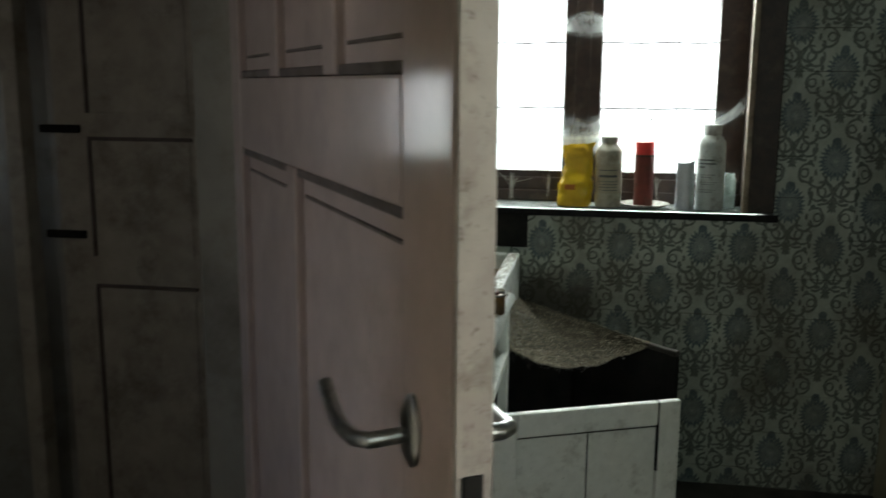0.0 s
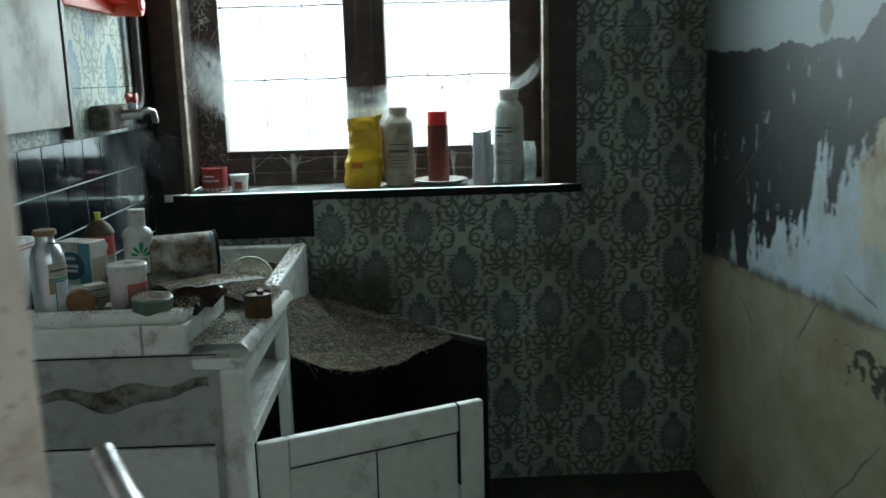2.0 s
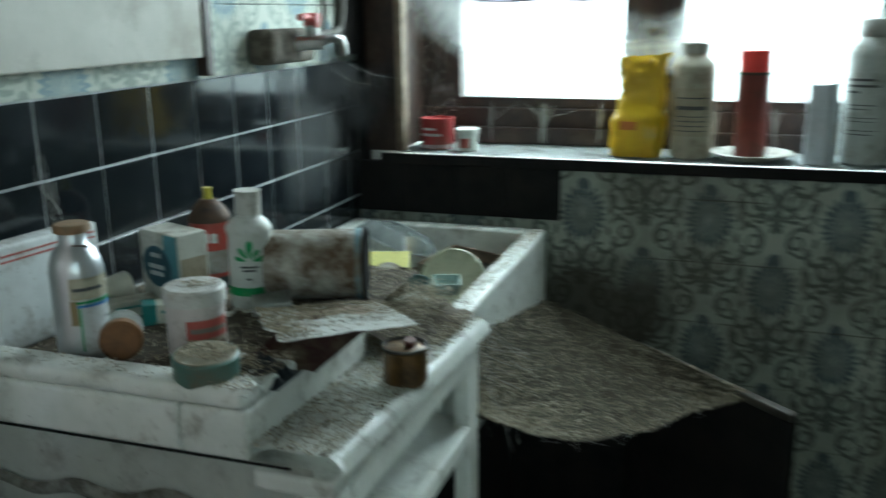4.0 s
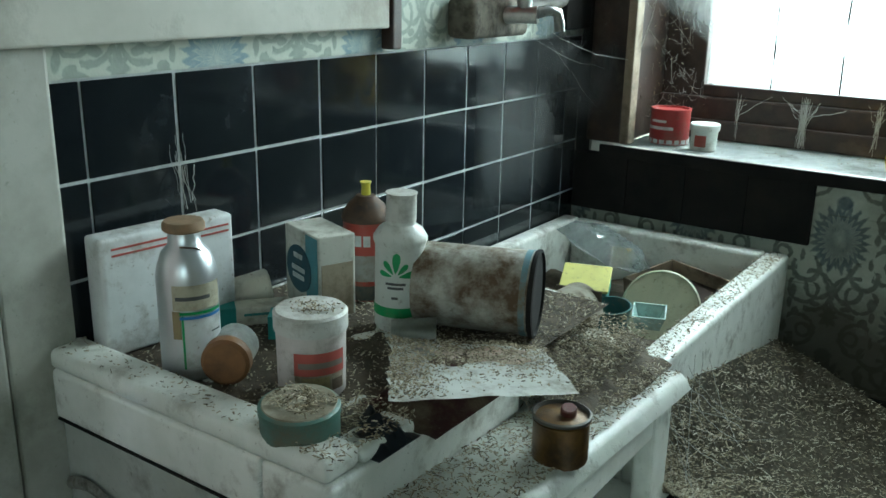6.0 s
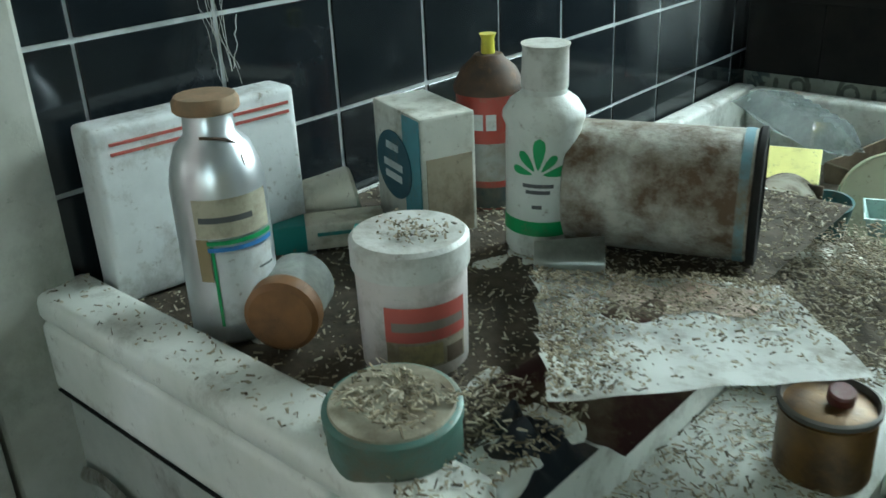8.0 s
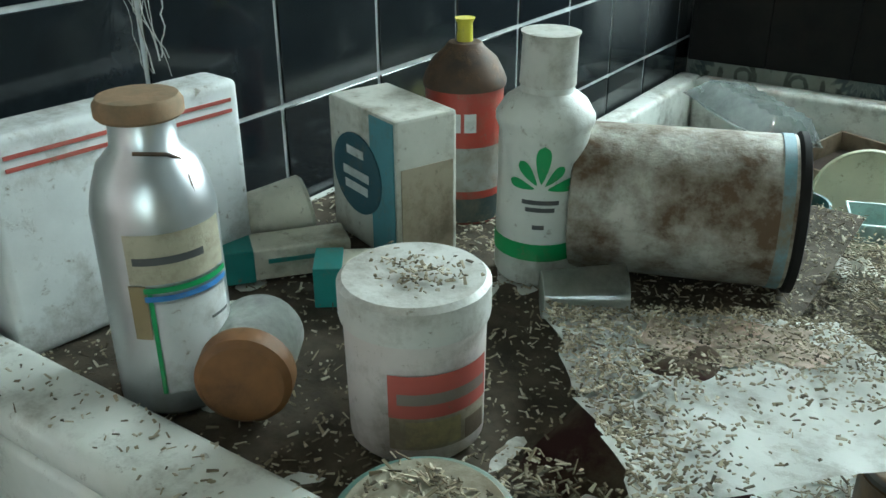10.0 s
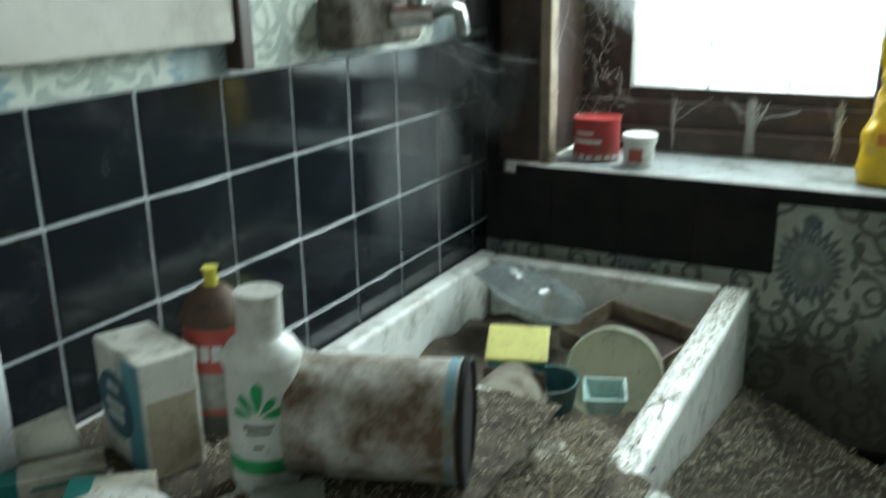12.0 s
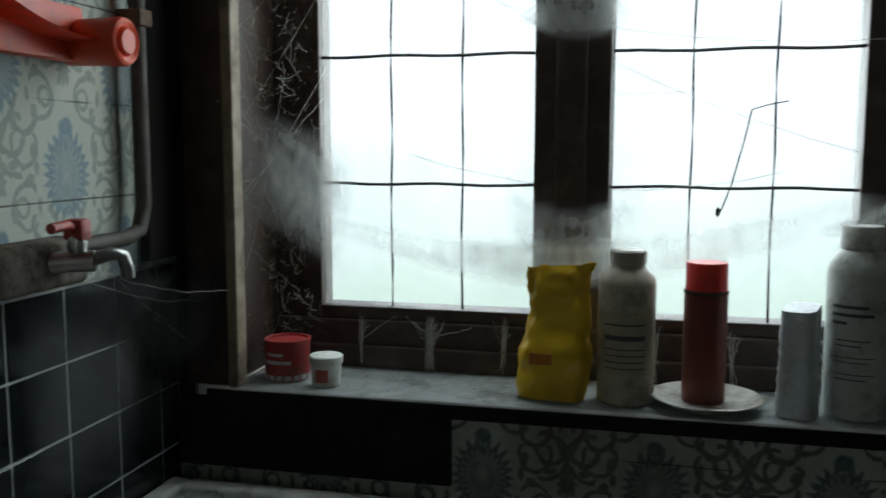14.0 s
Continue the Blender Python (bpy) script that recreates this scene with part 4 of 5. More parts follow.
part("label", wrap(R_, -70, 8, 0.016, 0.067), LABW, alu, "white paper label", True)
part("label_border", wrap(R_, -75, -71, 0.016, 0.073, 0.0010), GREENL, alu, "green label border", True)
part("label_strip", wrap(R_, -90, 8, 0.078, 0.104, 0.0008), plastic("tan_label", (0.46, 0.43, 0.32), 0.6, 0.3), alu, "tan upper label", True)
part("label_strip", wrap(R_, -92, -76, 0.048, 0.0775, 0.0009), plastic("brown_label", (0.26, 0.20, 0.10), 0.6, 0.3), alu, "brown stained label corner", True)
part("green_line", wrap(R_, -78, 8, 0.0735, 0.0765, 0.0013), GREENL, alu, "green printed stripe", True)
part("blue_line", wrap(R_, -78, 8, 0.069, 0.072, 0.0013), BLUEL, alu, "blue printed stripe", True)
part("lettering", wrap(R_, -84, -20, 0.0885, 0.0925, 0.0013), DARKP, alu, "dark printed bar", True)
for z, a in ((0.052, -20), (0.036, -30)):
    part("lettering", wrap(R_, a, 4, z, z + 0.0016, 0.0013), DARKP, alu, "", True)
part("wire", tube([(0.004, -0.018, 0.140), (0.017, -0.010, 0.138), (0.020, -0.004, 0.134), (0.0245, -0.006, 0.126), (0.0265, -0.007, 0.118)], 0.001, 6), RUST, alu, "thin bent wire", True)

capm = surface("brown_bottle_cap", (0.21, 0.095, 0.030), (0.14, 0.065, 0.022), 50, 0.55, 0, (0.05, 0.03, 0.02), 0.3, 20.0, 0.4)
CLOUDY = glass_mat("cloudy_plastic", (0.75, 0.78, 0.75), 0.55, 0.05)
jr = thing("plastic_jar", "cloudy plastic jar with a brown lid, lying", "jar", (-0.137, 1.557, ZT + 0.0265), 0)
ax = pose(0, 0, 0, 0, 90, 124)
part("jar_body", lathe([(0.018, 0.010), (0.022, 0.014), (0.023, 0.050), (0.020, 0.056), (0.0, 0.057)], 32, m=ax), CLOUDY, jr, "", True)
part("lid", lathe([(0.0, -0.002), (0.021, -0.002), (0.0245, 0.001), (0.0250, 0.012), (0.0, 0.0125)], 36, m=ax), capm, jr, "brown screw lid", True)

tub = thing("white_tub", "grimy white plastic tub with a red label", "tub", (-0.066, 1.606, ZT), 0)
part("body", lathe([(0.0, 0.001), (0.031, 0.001), (0.0335, 0.004), (0.0345, 0.070), (0.0345, 0.074)], 48, 0.004), plastic("pinkish_white_plastic", (0.62, 0.57, 0.55), 0.4, 0.3), tub, "", True)
part("lid", lathe([(0.0362, 0.068), (0.0366, 0.070), (0.0366, 0.085), (0.034, 0.0875), (0.0, 0.0865)], 48), plastic("white_lid", (0.62, 0.62, 0.59), 0.4, 0.35), tub, "white snap lid", True)
part("label", wrap(0.0342, -75, 12, 0.012, 0.052, 0.0009), plastic("beige_label", (0.40, 0.36, 0.28), 0.6, 0.6), tub, "stained paper label", True)
part("label_band", wrap(0.0342, -75, 12, 0.030, 0.053, 0.0014), REDL, tub, "red printed band", True)
part("label_print", wrap(0.0342, -62, -18, 0.014, 0.028, 0.0014), plastic("faded_yellow_print", (0.42, 0.36, 0.16), 0.6, 0.5), tub, "faded yellow print", True)
part("label_print", wrap(0.0342, -14, 8, 0.013, 0.024, 0.0014), plastic("dark_brown_print", (0.10, 0.07, 0.045), 0.6, 0.4), tub, "dark brown print", True)
part("lettering", wrap(0.0342, -68, 8, 0.0375, 0.0435, 0.0018), plastic("faded_grey_print", (0.20, 0.17, 0.15), 0.6, 0.3), tub, "dark printed bar", True)
chips("straw", lambda r: (-0.066 + r.gauss(0.004, 0.012), 1.606 + r.gauss(0, 0.010), ZT + 0.088 + 0.002 * r.random()), 90, "straw bits on the tub lid", (0.002, 0.007), 21)

tin = thing("teal_tin", "round teal tin with a dusty straw-strewn lid", "tin", (0.004, 1.516, ZT + 0.012), 0, rx=3, ry=2)
part("body", lathe([(0.0, -0.0115), (0.033, -0.0115), (0.035, -0.006), (0.035, 0.022), (0.036, 0.024), (0.036, 0.030), (0.034, 0.0315)], 44), plastic("teal_tin_paint", (0.09, 0.18, 0.15), 0.45, 0.35), tin, "", True)
part("lid", lathe([(0.034, 0.030), (0.032, 0.0325), (0.0, 0.0325)], 44), plastic("dusty_tin_lid", (0.36, 0.34, 0.26), 0.7, 0.6), tin, "dusty flat lid", True)
chips("straw", lambda r: (0.004 + 0.03 * math.sqrt(r.random()) * math.cos(r.random() * 6.28), 1.516 + 0.03 * r.uniform(-1, 1) * 0.75, ZT + 0.0455 + 0.002 * r.random()), 170, "straw bits on the teal tin", (0.004, 0.012), 22)

tea = thing("small_carton", "small white and teal carton with a dark oval", "carton", (-0.183, 1.744, ZT), -20)
part("body", block(-0.088, 0.0, 0.0, 0.050, 0.001, 0.104, 0.0025), plastic("carton_board", (0.60, 0.60, 0.54), 0.6, 0.3), tea)
part("teal_band", block(-0.030, -0.001, -0.0012, -0.0002, 0.003, 0.102), plastic("carton_teal", (0.10, 0.27, 0.32), 0.6, 0.2), tea, "teal printed band")
part("side_stain", block(0.0002, 0.0010, 0.004, 0.046, 0.003, 0.070), plastic("stained_carton_side", (0.38, 0.33, 0.24), 0.7, 0.4), tea, "brown stained side")
part("oval", lathe([(0.0, 0.0), (0.028, 0.0), (0.028, 0.0008), (0.0, 0.0008)], 36, m=Matrix.Translation((-0.048, -0.0014, 0.055)) @ Matrix.Diagonal((1.15, 1, 1.05, 1)) @ pose(0, 0, 0, 90)), plastic("oval_print", (0.03, 0.09, 0.12), 0.6, 0.1), tea, "dark oval emblem")
for z, w in ((0.068, 0.022), (0.052, 0.034), (0.042, 0.03)):
    part("lettering", block(-0.048 - w / 2, -0.048 + w / 2, -0.0030, -0.0024, z, z + 0.006), LABW, tea, "pale printed bar")

spr = thing("spray_can", "rusty red spray can with a yellow nozzle", "spray can", (-0.200, 1.852, ZT), 0)
part("body", lathe([(0.0, 0.001), (0.028, 0.001), (0.029, 0.004), (0.029, 0.100), (0.0285, 0.104)], 40), plastic("red_can_paint", (0.36, 0.045, 0.03), 0.4, 0.25), spr, "", True)
part("shoulder", lathe([(0.0305, 0.103), (0.031, 0.107), (0.029, 0.112), (0.024, 0.122), (0.015, 0.130), (0.012, 0.134), (0.0, 0.135)], 40, 0.02), RUST, spr, "rusty domed shoulder", True)
part("nozzle", lathe([(0.006, 0.134), (0.0055, 0.147), (0.0075, 0.151), (0.0, 0.150)], 20), plastic("yellow_nozzle", (0.60, 0.55, 0.05), 0.4, 0.15), spr, "yellow nozzle", True)
part("label", wrap(0.029, -140, 60, 0.028, 0.062), plastic("grey_can_print", (0.30, 0.30, 0.28), 0.5, 0.4), spr, "grey printed panel", True)
for a0, a1 in ((-95, -82), (-78, -62), (-57, -40)):
    part("lettering", wrap(0.029, a0, a1, 0.074, 0.088, 0.0008), LABW, spr, "pale printed bar", True)
part("base_band", wrap(0.029, -180, 90, 0.003, 0.022), plastic("dark_can_base", (0.03, 0.05, 0.05), 0.5, 0.2), spr, "dark base band", True)

lot = thing("lotion_bottle", "white plastic bottle with a green leaf emblem", "bottle", (-0.104, 1.795, ZT), 0, rx=0, ry=1.5)
WPL = plastic("white_bottle_plastic", (0.66, 0.68, 0.64), 0.4, 0.15)
part("body", lathe([(0.0, 0.001), (0.026, 0.001), (0.028, 0.005), (0.0285, 0.060), (0.029, 0.102), (0.0315, 0.108), (0.0315, 0.112), (0.026, 0.121), (0.0175, 0.127), (0.0165, 0.131)], 44), WPL, lot, "", True)
part("cap", lathe([(0.0178, 0.131), (0.0172, 0.160), (0.0185, 0.163), (0.0, 0.163)], 32), plastic("white_cap", (0.60, 0.60, 0.56), 0.45, 0.25), lot, "white ribbed cap", True)
part("green_band", wrap(0.0282, -150, 60, 0.020, 0.032, 0.0006), GREENL, lot, "dark green band", True)
for turn, h in ((-78, 0.0085), (-38, 0.0095), (2, 0.0125), (42, 0.0085), (80, 0.0115)):
    petal = bmesh.new()
    rows = []
    for k in range(13):
        f = k / 12
        w = 0.42 * h * 2 * math.sqrt(max(0.0, f * (1 - f))) * (0.35 + 0.9 * f)
        rows.append([(sx * w, 0.004 + 2 * h * f) for sx in (-1, -0.33, 0.33, 1)])
    ct, st = math.cos(radians(turn)), math.sin(radians(turn))
    grid_v = []
    for row in rows:
        line_v = []
        for px_, pz_ in row:
            s_, z_ = px_ * ct + pz_ * st, -px_ * st + pz_ * ct
            ang_ = radians(-62) + s_ / 0.0292
            line_v.append(petal.verts.new((0.0296 * math.cos(ang_), 0.0296 * math.sin(ang_), 0.070 + z_)))
        grid_v.append(line_v)
    for lo_, hi_ in zip(grid_v, grid_v[1:]):
        for q_ in range(3):
            petal.faces.new((lo_[q_], lo_[q_ + 1], hi_[q_ + 1], hi_[q_]))
    part("leaf", petal, GREENL, lot, "green leaf emblem", True)
for z, a0, a1 in ((0.060, -85, -38), (0.055, -80, -43), (0.043, -70, -55)):
    part("lettering", wrap(0.0285, a0, a1, z, z + 0.003, 0.0008), DARKP, lot, "grey printed bar", True)

big = thing("rusty_can", "large rust-stained tin can lying on its side", "can", (-0.022, 1.842, ZT + 0.052), 0)
axc = pose(0, 0, 0, 0, 90, 20)
CANM = surface("stained_can", (0.50, 0.49, 0.44), (0.36, 0.34, 0.29), 30, 0.55, 0.15, (0.11, 0.07, 0.038), 0.78, 20.0, 0.7, 1.4)
part("body", lathe([(0.0, -0.070), (0.047, -0.070), (0.049, -0.069), (0.049, 0.066)], 56, 0.012, m=axc), CANM, big, "", True)
part("rim", lathe([(0.0492, 0.064), (0.0515, 0.066), (0.0515, 0.070), (0.048, 0.071), (0.047, 0.066)], 48, m=axc), BLACKM, big, "rusty rolled rim", True)
part("blue_band", lathe([(0.0497, 0.055), (0.0497, 0.062)], 48, m=axc), plastic("faded_blue_band", (0.16, 0.30, 0.36), 0.5, 0.5), big, "faded blue band", True)
part("inside", lathe([(0.0, 0.055), (0.0475, 0.056), (0.0475, 0.068)], 40, m=axc), BLACKM, big, "dark inside", True)

cp = thing("plastic_cup", "dirty grey plastic cup lying in straw", "cup", (-0.045, 1.745, ZT + 0.0205), 0)
part("cup", lathe([(0.0, -0.024), (0.0145, -0.024), (0.0185, 0.026), (0.0170, 0.026), (0.0135, -0.020), (0.0, -0.020)], 32, m=pose(0, 0, 0, 0, 90, 35)), glass_mat("grimy_plastic", (0.62, 0.63, 0.58), 0.6, 0.05), cp, "", True)

# stack under the cardboard, then the cardboard itself
crate = thing("dark_bundle", "dark red bundle of rags under cardboard", "rags")
part("cloth", sheet(lambda u, v: (-0.01 + 0.10 * u, 1.60 + 0.16 * v, 0.884 + 0.034 * math.sin(3.14 * u) * math.sin(3.14 * v) + 0.007 * noise.noise(Vector((u * 6, v * 6, 1))) * math.sin(3.14 * u)), 30, 34, 0.004), plastic("dark_red_cloth", (0.055, 0.016, 0.014), 0.9, 0.4), crate, "", True)


def card(u, v):
    a, b = Vector((0.070, 1.556, 0.934)), Vector((0.180, 1.704, 0.916))
    c, d = Vector((-0.066, 1.733, 0.899)), Vector((0.090, 1.797, 0.906))
    p = a.lerp(b, u).lerp(c.lerp(d, u), v)
    n_ = noise.noise(Vector((u * 5, v * 5, 7)))
    p.z += 0.003 * n_ + 0.006 * math.exp(-12 * u) * math.sin(v * 9)
    p += Vector((-0.010, 0.004, 0)) * math.exp(-14 * u) * noise.noise(Vector((v * 13, 3, 1))) * 1.6
    return p


cb = thing("cardboard_piece", "torn white cardboard strewn with chips and straw", "cardboard")
part("board", sheet(card, 30, 26, 0.003), surface("peeling_cardboard", (0.82, 0.83, 0.80), (0.72, 0.73, 0.70), 30, 0.85, 0, (0.30, 0.26, 0.20), 0.42, 34.0, 0.6, 0.8), cb, "", True)
part("print_patch", sheet(lambda u, v: Vector(card(0.30 + 0.55 * u + 0.03 * math.sin(v * 9), 0.60 + 0.30 * v + 0.03 * math.sin(u * 14))) + Vector((0, 0, 0.0008)), 18, 8), surface("orange_print", (0.58, 0.42, 0.34), (0.52, 0.46, 0.40), 40, 0.85, 0, (0.20, 0.16, 0.11), 0.6, 40.0, 0.5), cb, "faded orange print", True)


def on_card(r):
    u, v = r.random(), r.random() ** 0.40
    if r.random() < 0.4:
        u, v = min(1, abs(r.gauss(0.0, 0.14))), r.random()
    p = Vector(card(u, v))
    return p + Vector((0, 0, 0.002 + 0.003 * r.random()))


chips("straw", on_card, 2300, "straw and paint chips on the cardboard", (0.002, 0.0065), 5)


def on_ledge(r):
    u, v = r.random() * 0.85, r.random()
    p = Vector(ledge(u, v))
    return p + Vector((0, 0, 0.0015 + 0.007 * r.random() * math.exp(-((v - 0.82) / 0.16) ** 2)))


chips("straw", on_ledge, 1700, "straw litter on the front ledge", (0.003, 0.011), 6)
chips("straw", lambda r: (r.uniform(0.03, 0.15), r.gauss(1.93, 0.055), 0.818 + 0.012 * r.random()), 1500, "straw heap beside the sink", (0.004, 0.012), 7)


def on_tray(r):
    while True:
        u, v = r.random(), r.random()
        if r.random() < 0.30 + 0.7 * u * u or v > 0.55:
            p = Vector(dirt_top(u, v))
            return p + Vector((0, 0, 0.0015 + 0.002 * r.random()))


chips("straw", on_tray, 4600, "straw litter on the draining board", (0.002, 0.009), 8)
chips("straw", lambda r: (r.uniform(XL + 0.01, 0.055), r.uniform(1.484, 1.522), 0.907), 120, "straw bits on the rim", (0.003, 0.008), 9)
DIRTH = thing("straw_heap", "grey-brown heap of straw and dust by the sink", "debris", kind="stuff")
part("heap", sheet(lambda u, v: (0.0 + 0.15 * u, 1.80 + 0.235 * v, 0.818 + 0.060 * (1 - v * 0.4) * max(0.0, math.sin(3.14 * u)) * (1 - u * 0.7) + 0.008 * noise.noise(Vector((u * 8, v * 8, 2)))), 24, 30), DIRTM, DIRTH, "", True)
chips("straw", lambda r: (r.uniform(0.0, 0.12), r.uniform(1.80, 2.03), 0.832 + 0.042 * r.random()), 3600, "straw on the heap by the sink", (0.004, 0.012), 10)

pot = thing("rusty_tin", "small rusty amber tin under the cardboard", "tin", (0.152, 1.726, 0.8295), 0)
part("body", lathe([(0.0, 0.0), (0.027, 0.0), (0.028, 0.003), (0.028, 0.042), (0.029, 0.044), (0.026, 0.046)], 36, 0.01), surface("amber_rust", (0.17, 0.09, 0.022), (0.07, 0.04, 0.016), 40, 0.4, 0.4, (0.03, 0.02, 0.015), 0.4, 22.0, 0.4), pot, "", True)

part("rim", lathe([(0.0255, 0.045), (0.0295, 0.046), (0.0298, 0.049), (0.0275, 0.050), (0.0255, 0.045)], 36), PIPEM, pot, "tarnished steel rim", True)
# Dark disc just under the rim gives the open tin a dark inside.
part("inside_disc", lathe([(0.0262, 0.0445), (0.015, 0.0455), (0.0, 0.0450)], 30, 0.04), DIRTM, pot, "dark disc inside the tin", True)
mcap = Matrix.Translation((0.004, 0.006, 0.0475)) @ pose(0, 0, 0, 12, 8, 0)
part("cap", lathe([(0.0, 0.0), (0.0080, 0.0), (0.0082, 0.006), (0.007, 0.0075), (0.0, 0.0075)], 28, m=mcap), plastic("dull_red_cap", (0.10, 0.02, 0.018), 0.5, 0.3), pot, "small dull red cap", True)

# small boxes behind the bottle
for nm, lbl, x, y, rz, w, d, h, m_ in (("medicine_box", "small cream and teal medicine box, lying", -0.262, 1.652, 52, 0.090, 0.030, 0.022, CREAM), ("teal_box", "small teal and white box, lying", -0.190, 1.668, 38, 0.062, 0.030, 0.026, TEAL)):
    o_ = thing(nm, lbl, "box", (x, y, ZT + 0.002), rz)
    part("body", block(0, w, 0, d, 0, h, 0.0015), CREAM, o_)
    part("printed_end", block(-0.0008, w * 0.28, -0.0008, d + 0.0008, -0.0005, h + 0.0008, 0.0008), TEAL, o_, "teal printed end")
    part("lettering", block(w * 0.38, w * 0.9, -0.0012, -0.0002, h * 0.55, h * 0.68), TEAL, o_, "teal printed bar")
rl = thing("paper_roll", "crumpled pale paper roll on the draining board", "paper")
part("roll", lathe([(0.012, 0.0), (0.019, 0.002), (0.020, 0.05), (0.017, 0.053), (0.012, 0.05)], 30, 0.12, m=Matrix.Translation((-0.292, 1.70, ZT + 0.022)) @ pose(0, 0, 0, 0, 80, 55)), CREAM, rl, "", True)

# ---- rubbish in the sink ----
def sink_top(u, v):
    x, y = X0 + 0.037 + (X1 - X0 - 0.081) * u, S0 + 0.042 + (S1 - S0 - 0.084) * v
    return (x, y, 0.712 + 0.05 * (1 - v) + 0.016 * noise.noise(Vector((x * 18, y * 18, 3))))


tagged(part("sink_rubbish", sheet(sink_top, 30, 40), DIRTM, None, "", True), "dark damp rubbish filling the sink", "rubbish", "", "stuff")
ld = thing("round_lid", "large round pale yellow plastic lid, leaning", "lid", (0.022, 2.325, 0.778), 0)
LIDM = plastic("pale_yellow_plastic", (0.40, 0.39, 0.15), 0.45, 0.3)
mlid = pose(0, 0, 0, 58, 0, 14)
part("disc", lathe([(0.0, 0.0), (0.056, 0.0), (0.058, -0.003), (0.060, -0.003), (0.060, 0.001), (0.0, 0.003)], 56, m=mlid), LIDM, ld, "", True)
part("rim", lathe([(0.0585, 0.0), (0.0625, 0.001), (0.0630, 0.006), (0.0600, 0.008), (0.0585, 0.006)], 56, m=mlid), plastic("white_lid_rim", (0.50, 0.51, 0.36), 0.45, 0.2), ld, "paler raised rim", True)
sp_ = thing("yellow_carton", "bright yellow and teal carton in the sink", "carton", (-0.100, 2.300, 0.792), 18, rx=26)
part("top", block(-0.04, 0.04, -0.03, 0.03, 0.022, 0.028, 0.002), plastic("bright_yellow_card", (0.70, 0.66, 0.20), 0.6, 0.15), sp_, "bright yellow top")
part("body", block(-0.038, 0.038, -0.028, 0.028, -0.012, 0.0215, 0.003), TEAL, sp_, "teal side")
PAPERM = surface("dirty_paper", (0.40, 0.37, 0.30), (0.26, 0.23, 0.17), 30, 0.9, 0, (0.09, 0.07, 0.05), 0.5, 30.0, 0.9, 0.6)
bc = thing("torn_carton", "torn dirty cardboard tube open to the room", "cardboard", (-0.032, 2.10, 0.815), 8)
part("arch", sheet(lambda u, v: ((0.042 + 0.004 * math.sin(v * 5)) * -math.cos(math.pi * (0.04 + 0.92 * u)), -0.035 + 0.085 * v + 0.010 * noise.noise(Vector((u * 7, 1, 3))) * (1 - v), 0.048 * math.sin(math.pi * (0.04 + 0.92 * u)) - 0.006 * v), 28, 14, 0.002), PAPERM, bc, "", True)
part("inside", block(-0.036, 0.036, 0.040, 0.044, -0.004, 0.036, 0.002), DIRTM, bc, "dark dirty end")
part("flap", sheet(lambda u, v: (0.016 + 0.030 * u, -0.036 - 0.006 * v, -0.002 + 0.044 * v - 0.006 * u), 6, 8, 0.002), plastic("brown_card_flap", (0.20, 0.155, 0.10), 0.8, 0.4), bc, "brown torn flap", True)


def clod(name, label, x, y, z, r, seed_, m_):
    bm_ = bmesh.new()
    bmesh.ops.create_icosphere(bm_, subdivisions=4, radius=r)
    for v_ in bm_.verts:
        d_ = v_.co.normalized()
        v_.co *= 1.0 + 0.42 * noise.noise(d_ * 2.3 + Vector((seed_, 0, 0))) + 0.16 * noise.noise(d_ * 7 + Vector((0, seed_, 0)))
        v_.co.z *= 0.72
    o_ = thing(name, label, "debris", (x, y, z))
    part("lump", bm_, m_, o_, "", True)


clod("paper_lump", "crumpled dirty pale paper beside the can", -0.002, 2.025, 0.832, 0.024, 1.3, PAPERM)
clod("paper_lump", "crumpled white paper strewn with straw", 0.066, 1.985, 0.836, 0.030, 4.1, CREAM)
chips("straw", lambda r: (0.066 + r.gauss(0, 0.022), 1.985 + r.gauss(0, 0.02), 0.842 + 0.016 * r.random()), 260, "straw bits on the crumpled paper", (0.003, 0.011), 71)
cw = thing("teal_cup", "small teal plastic cup lying in the sink", "cup", (-0.036, 2.262, 0.772), 0, rx=8)
part("cup", lathe([(0.0, -0.026), (0.024, -0.026), (0.032, 0.016), (0.033, 0.018), (0.030, 0.018), (0.023, -0.020), (0.0, -0.022)], 36), plastic("dark_teal_plastic", (0.035, 0.115, 0.115), 0.4, 0.2), cw, "", True)
cl = thing("clear_tray", "clear plastic clamshell tray lying in the sink", "plastic tray", (-0.165, 2.50, 0.800), -28, rx=-12, ry=9)
CLEAR = glass_mat("clear_plastic", (0.80, 0.86, 0.86), 0.5, 0.34)


def shell(u, v):
    a, b = 2 * u - 1, 2 * v - 1
    k = max(abs(a), abs(b))
    h = 0.030 * min(1.0, (1 - k) / 0.3) + 0.0016 * math.sin(u * 60) * (k < 0.7)
    return (0.085 * a, 0.052 * b, h)


part("lid", sheet(shell, 60, 26), CLEAR, cl, "", True)
part("flange", lathe([(0.092, -0.001), (0.098, -0.001), (0.098, 0.001), (0.092, 0.001)], 40, m=Matrix.Diagonal((1.0, 0.62, 1, 1))), CLEAR, cl, "", True)
wt = thing("wooden_tray", "thin brown wooden tray leaning in the sink", "tray", (-0.01, 2.52, 0.735), -24, rx=8)
for a in ((-0.09, 0.09, -0.062, -0.058, 0.0, 0.03), (-0.09, 0.09, 0.058, 0.062, 0.0, 0.03), (-0.09, -0.086, -0.0575, 0.0575, 0.0, 0.03), (0.086, 0.09, -0.0575, 0.0575, 0.0, 0.03)):
    part("side", block(*a, 0.001), BEAD, wt)
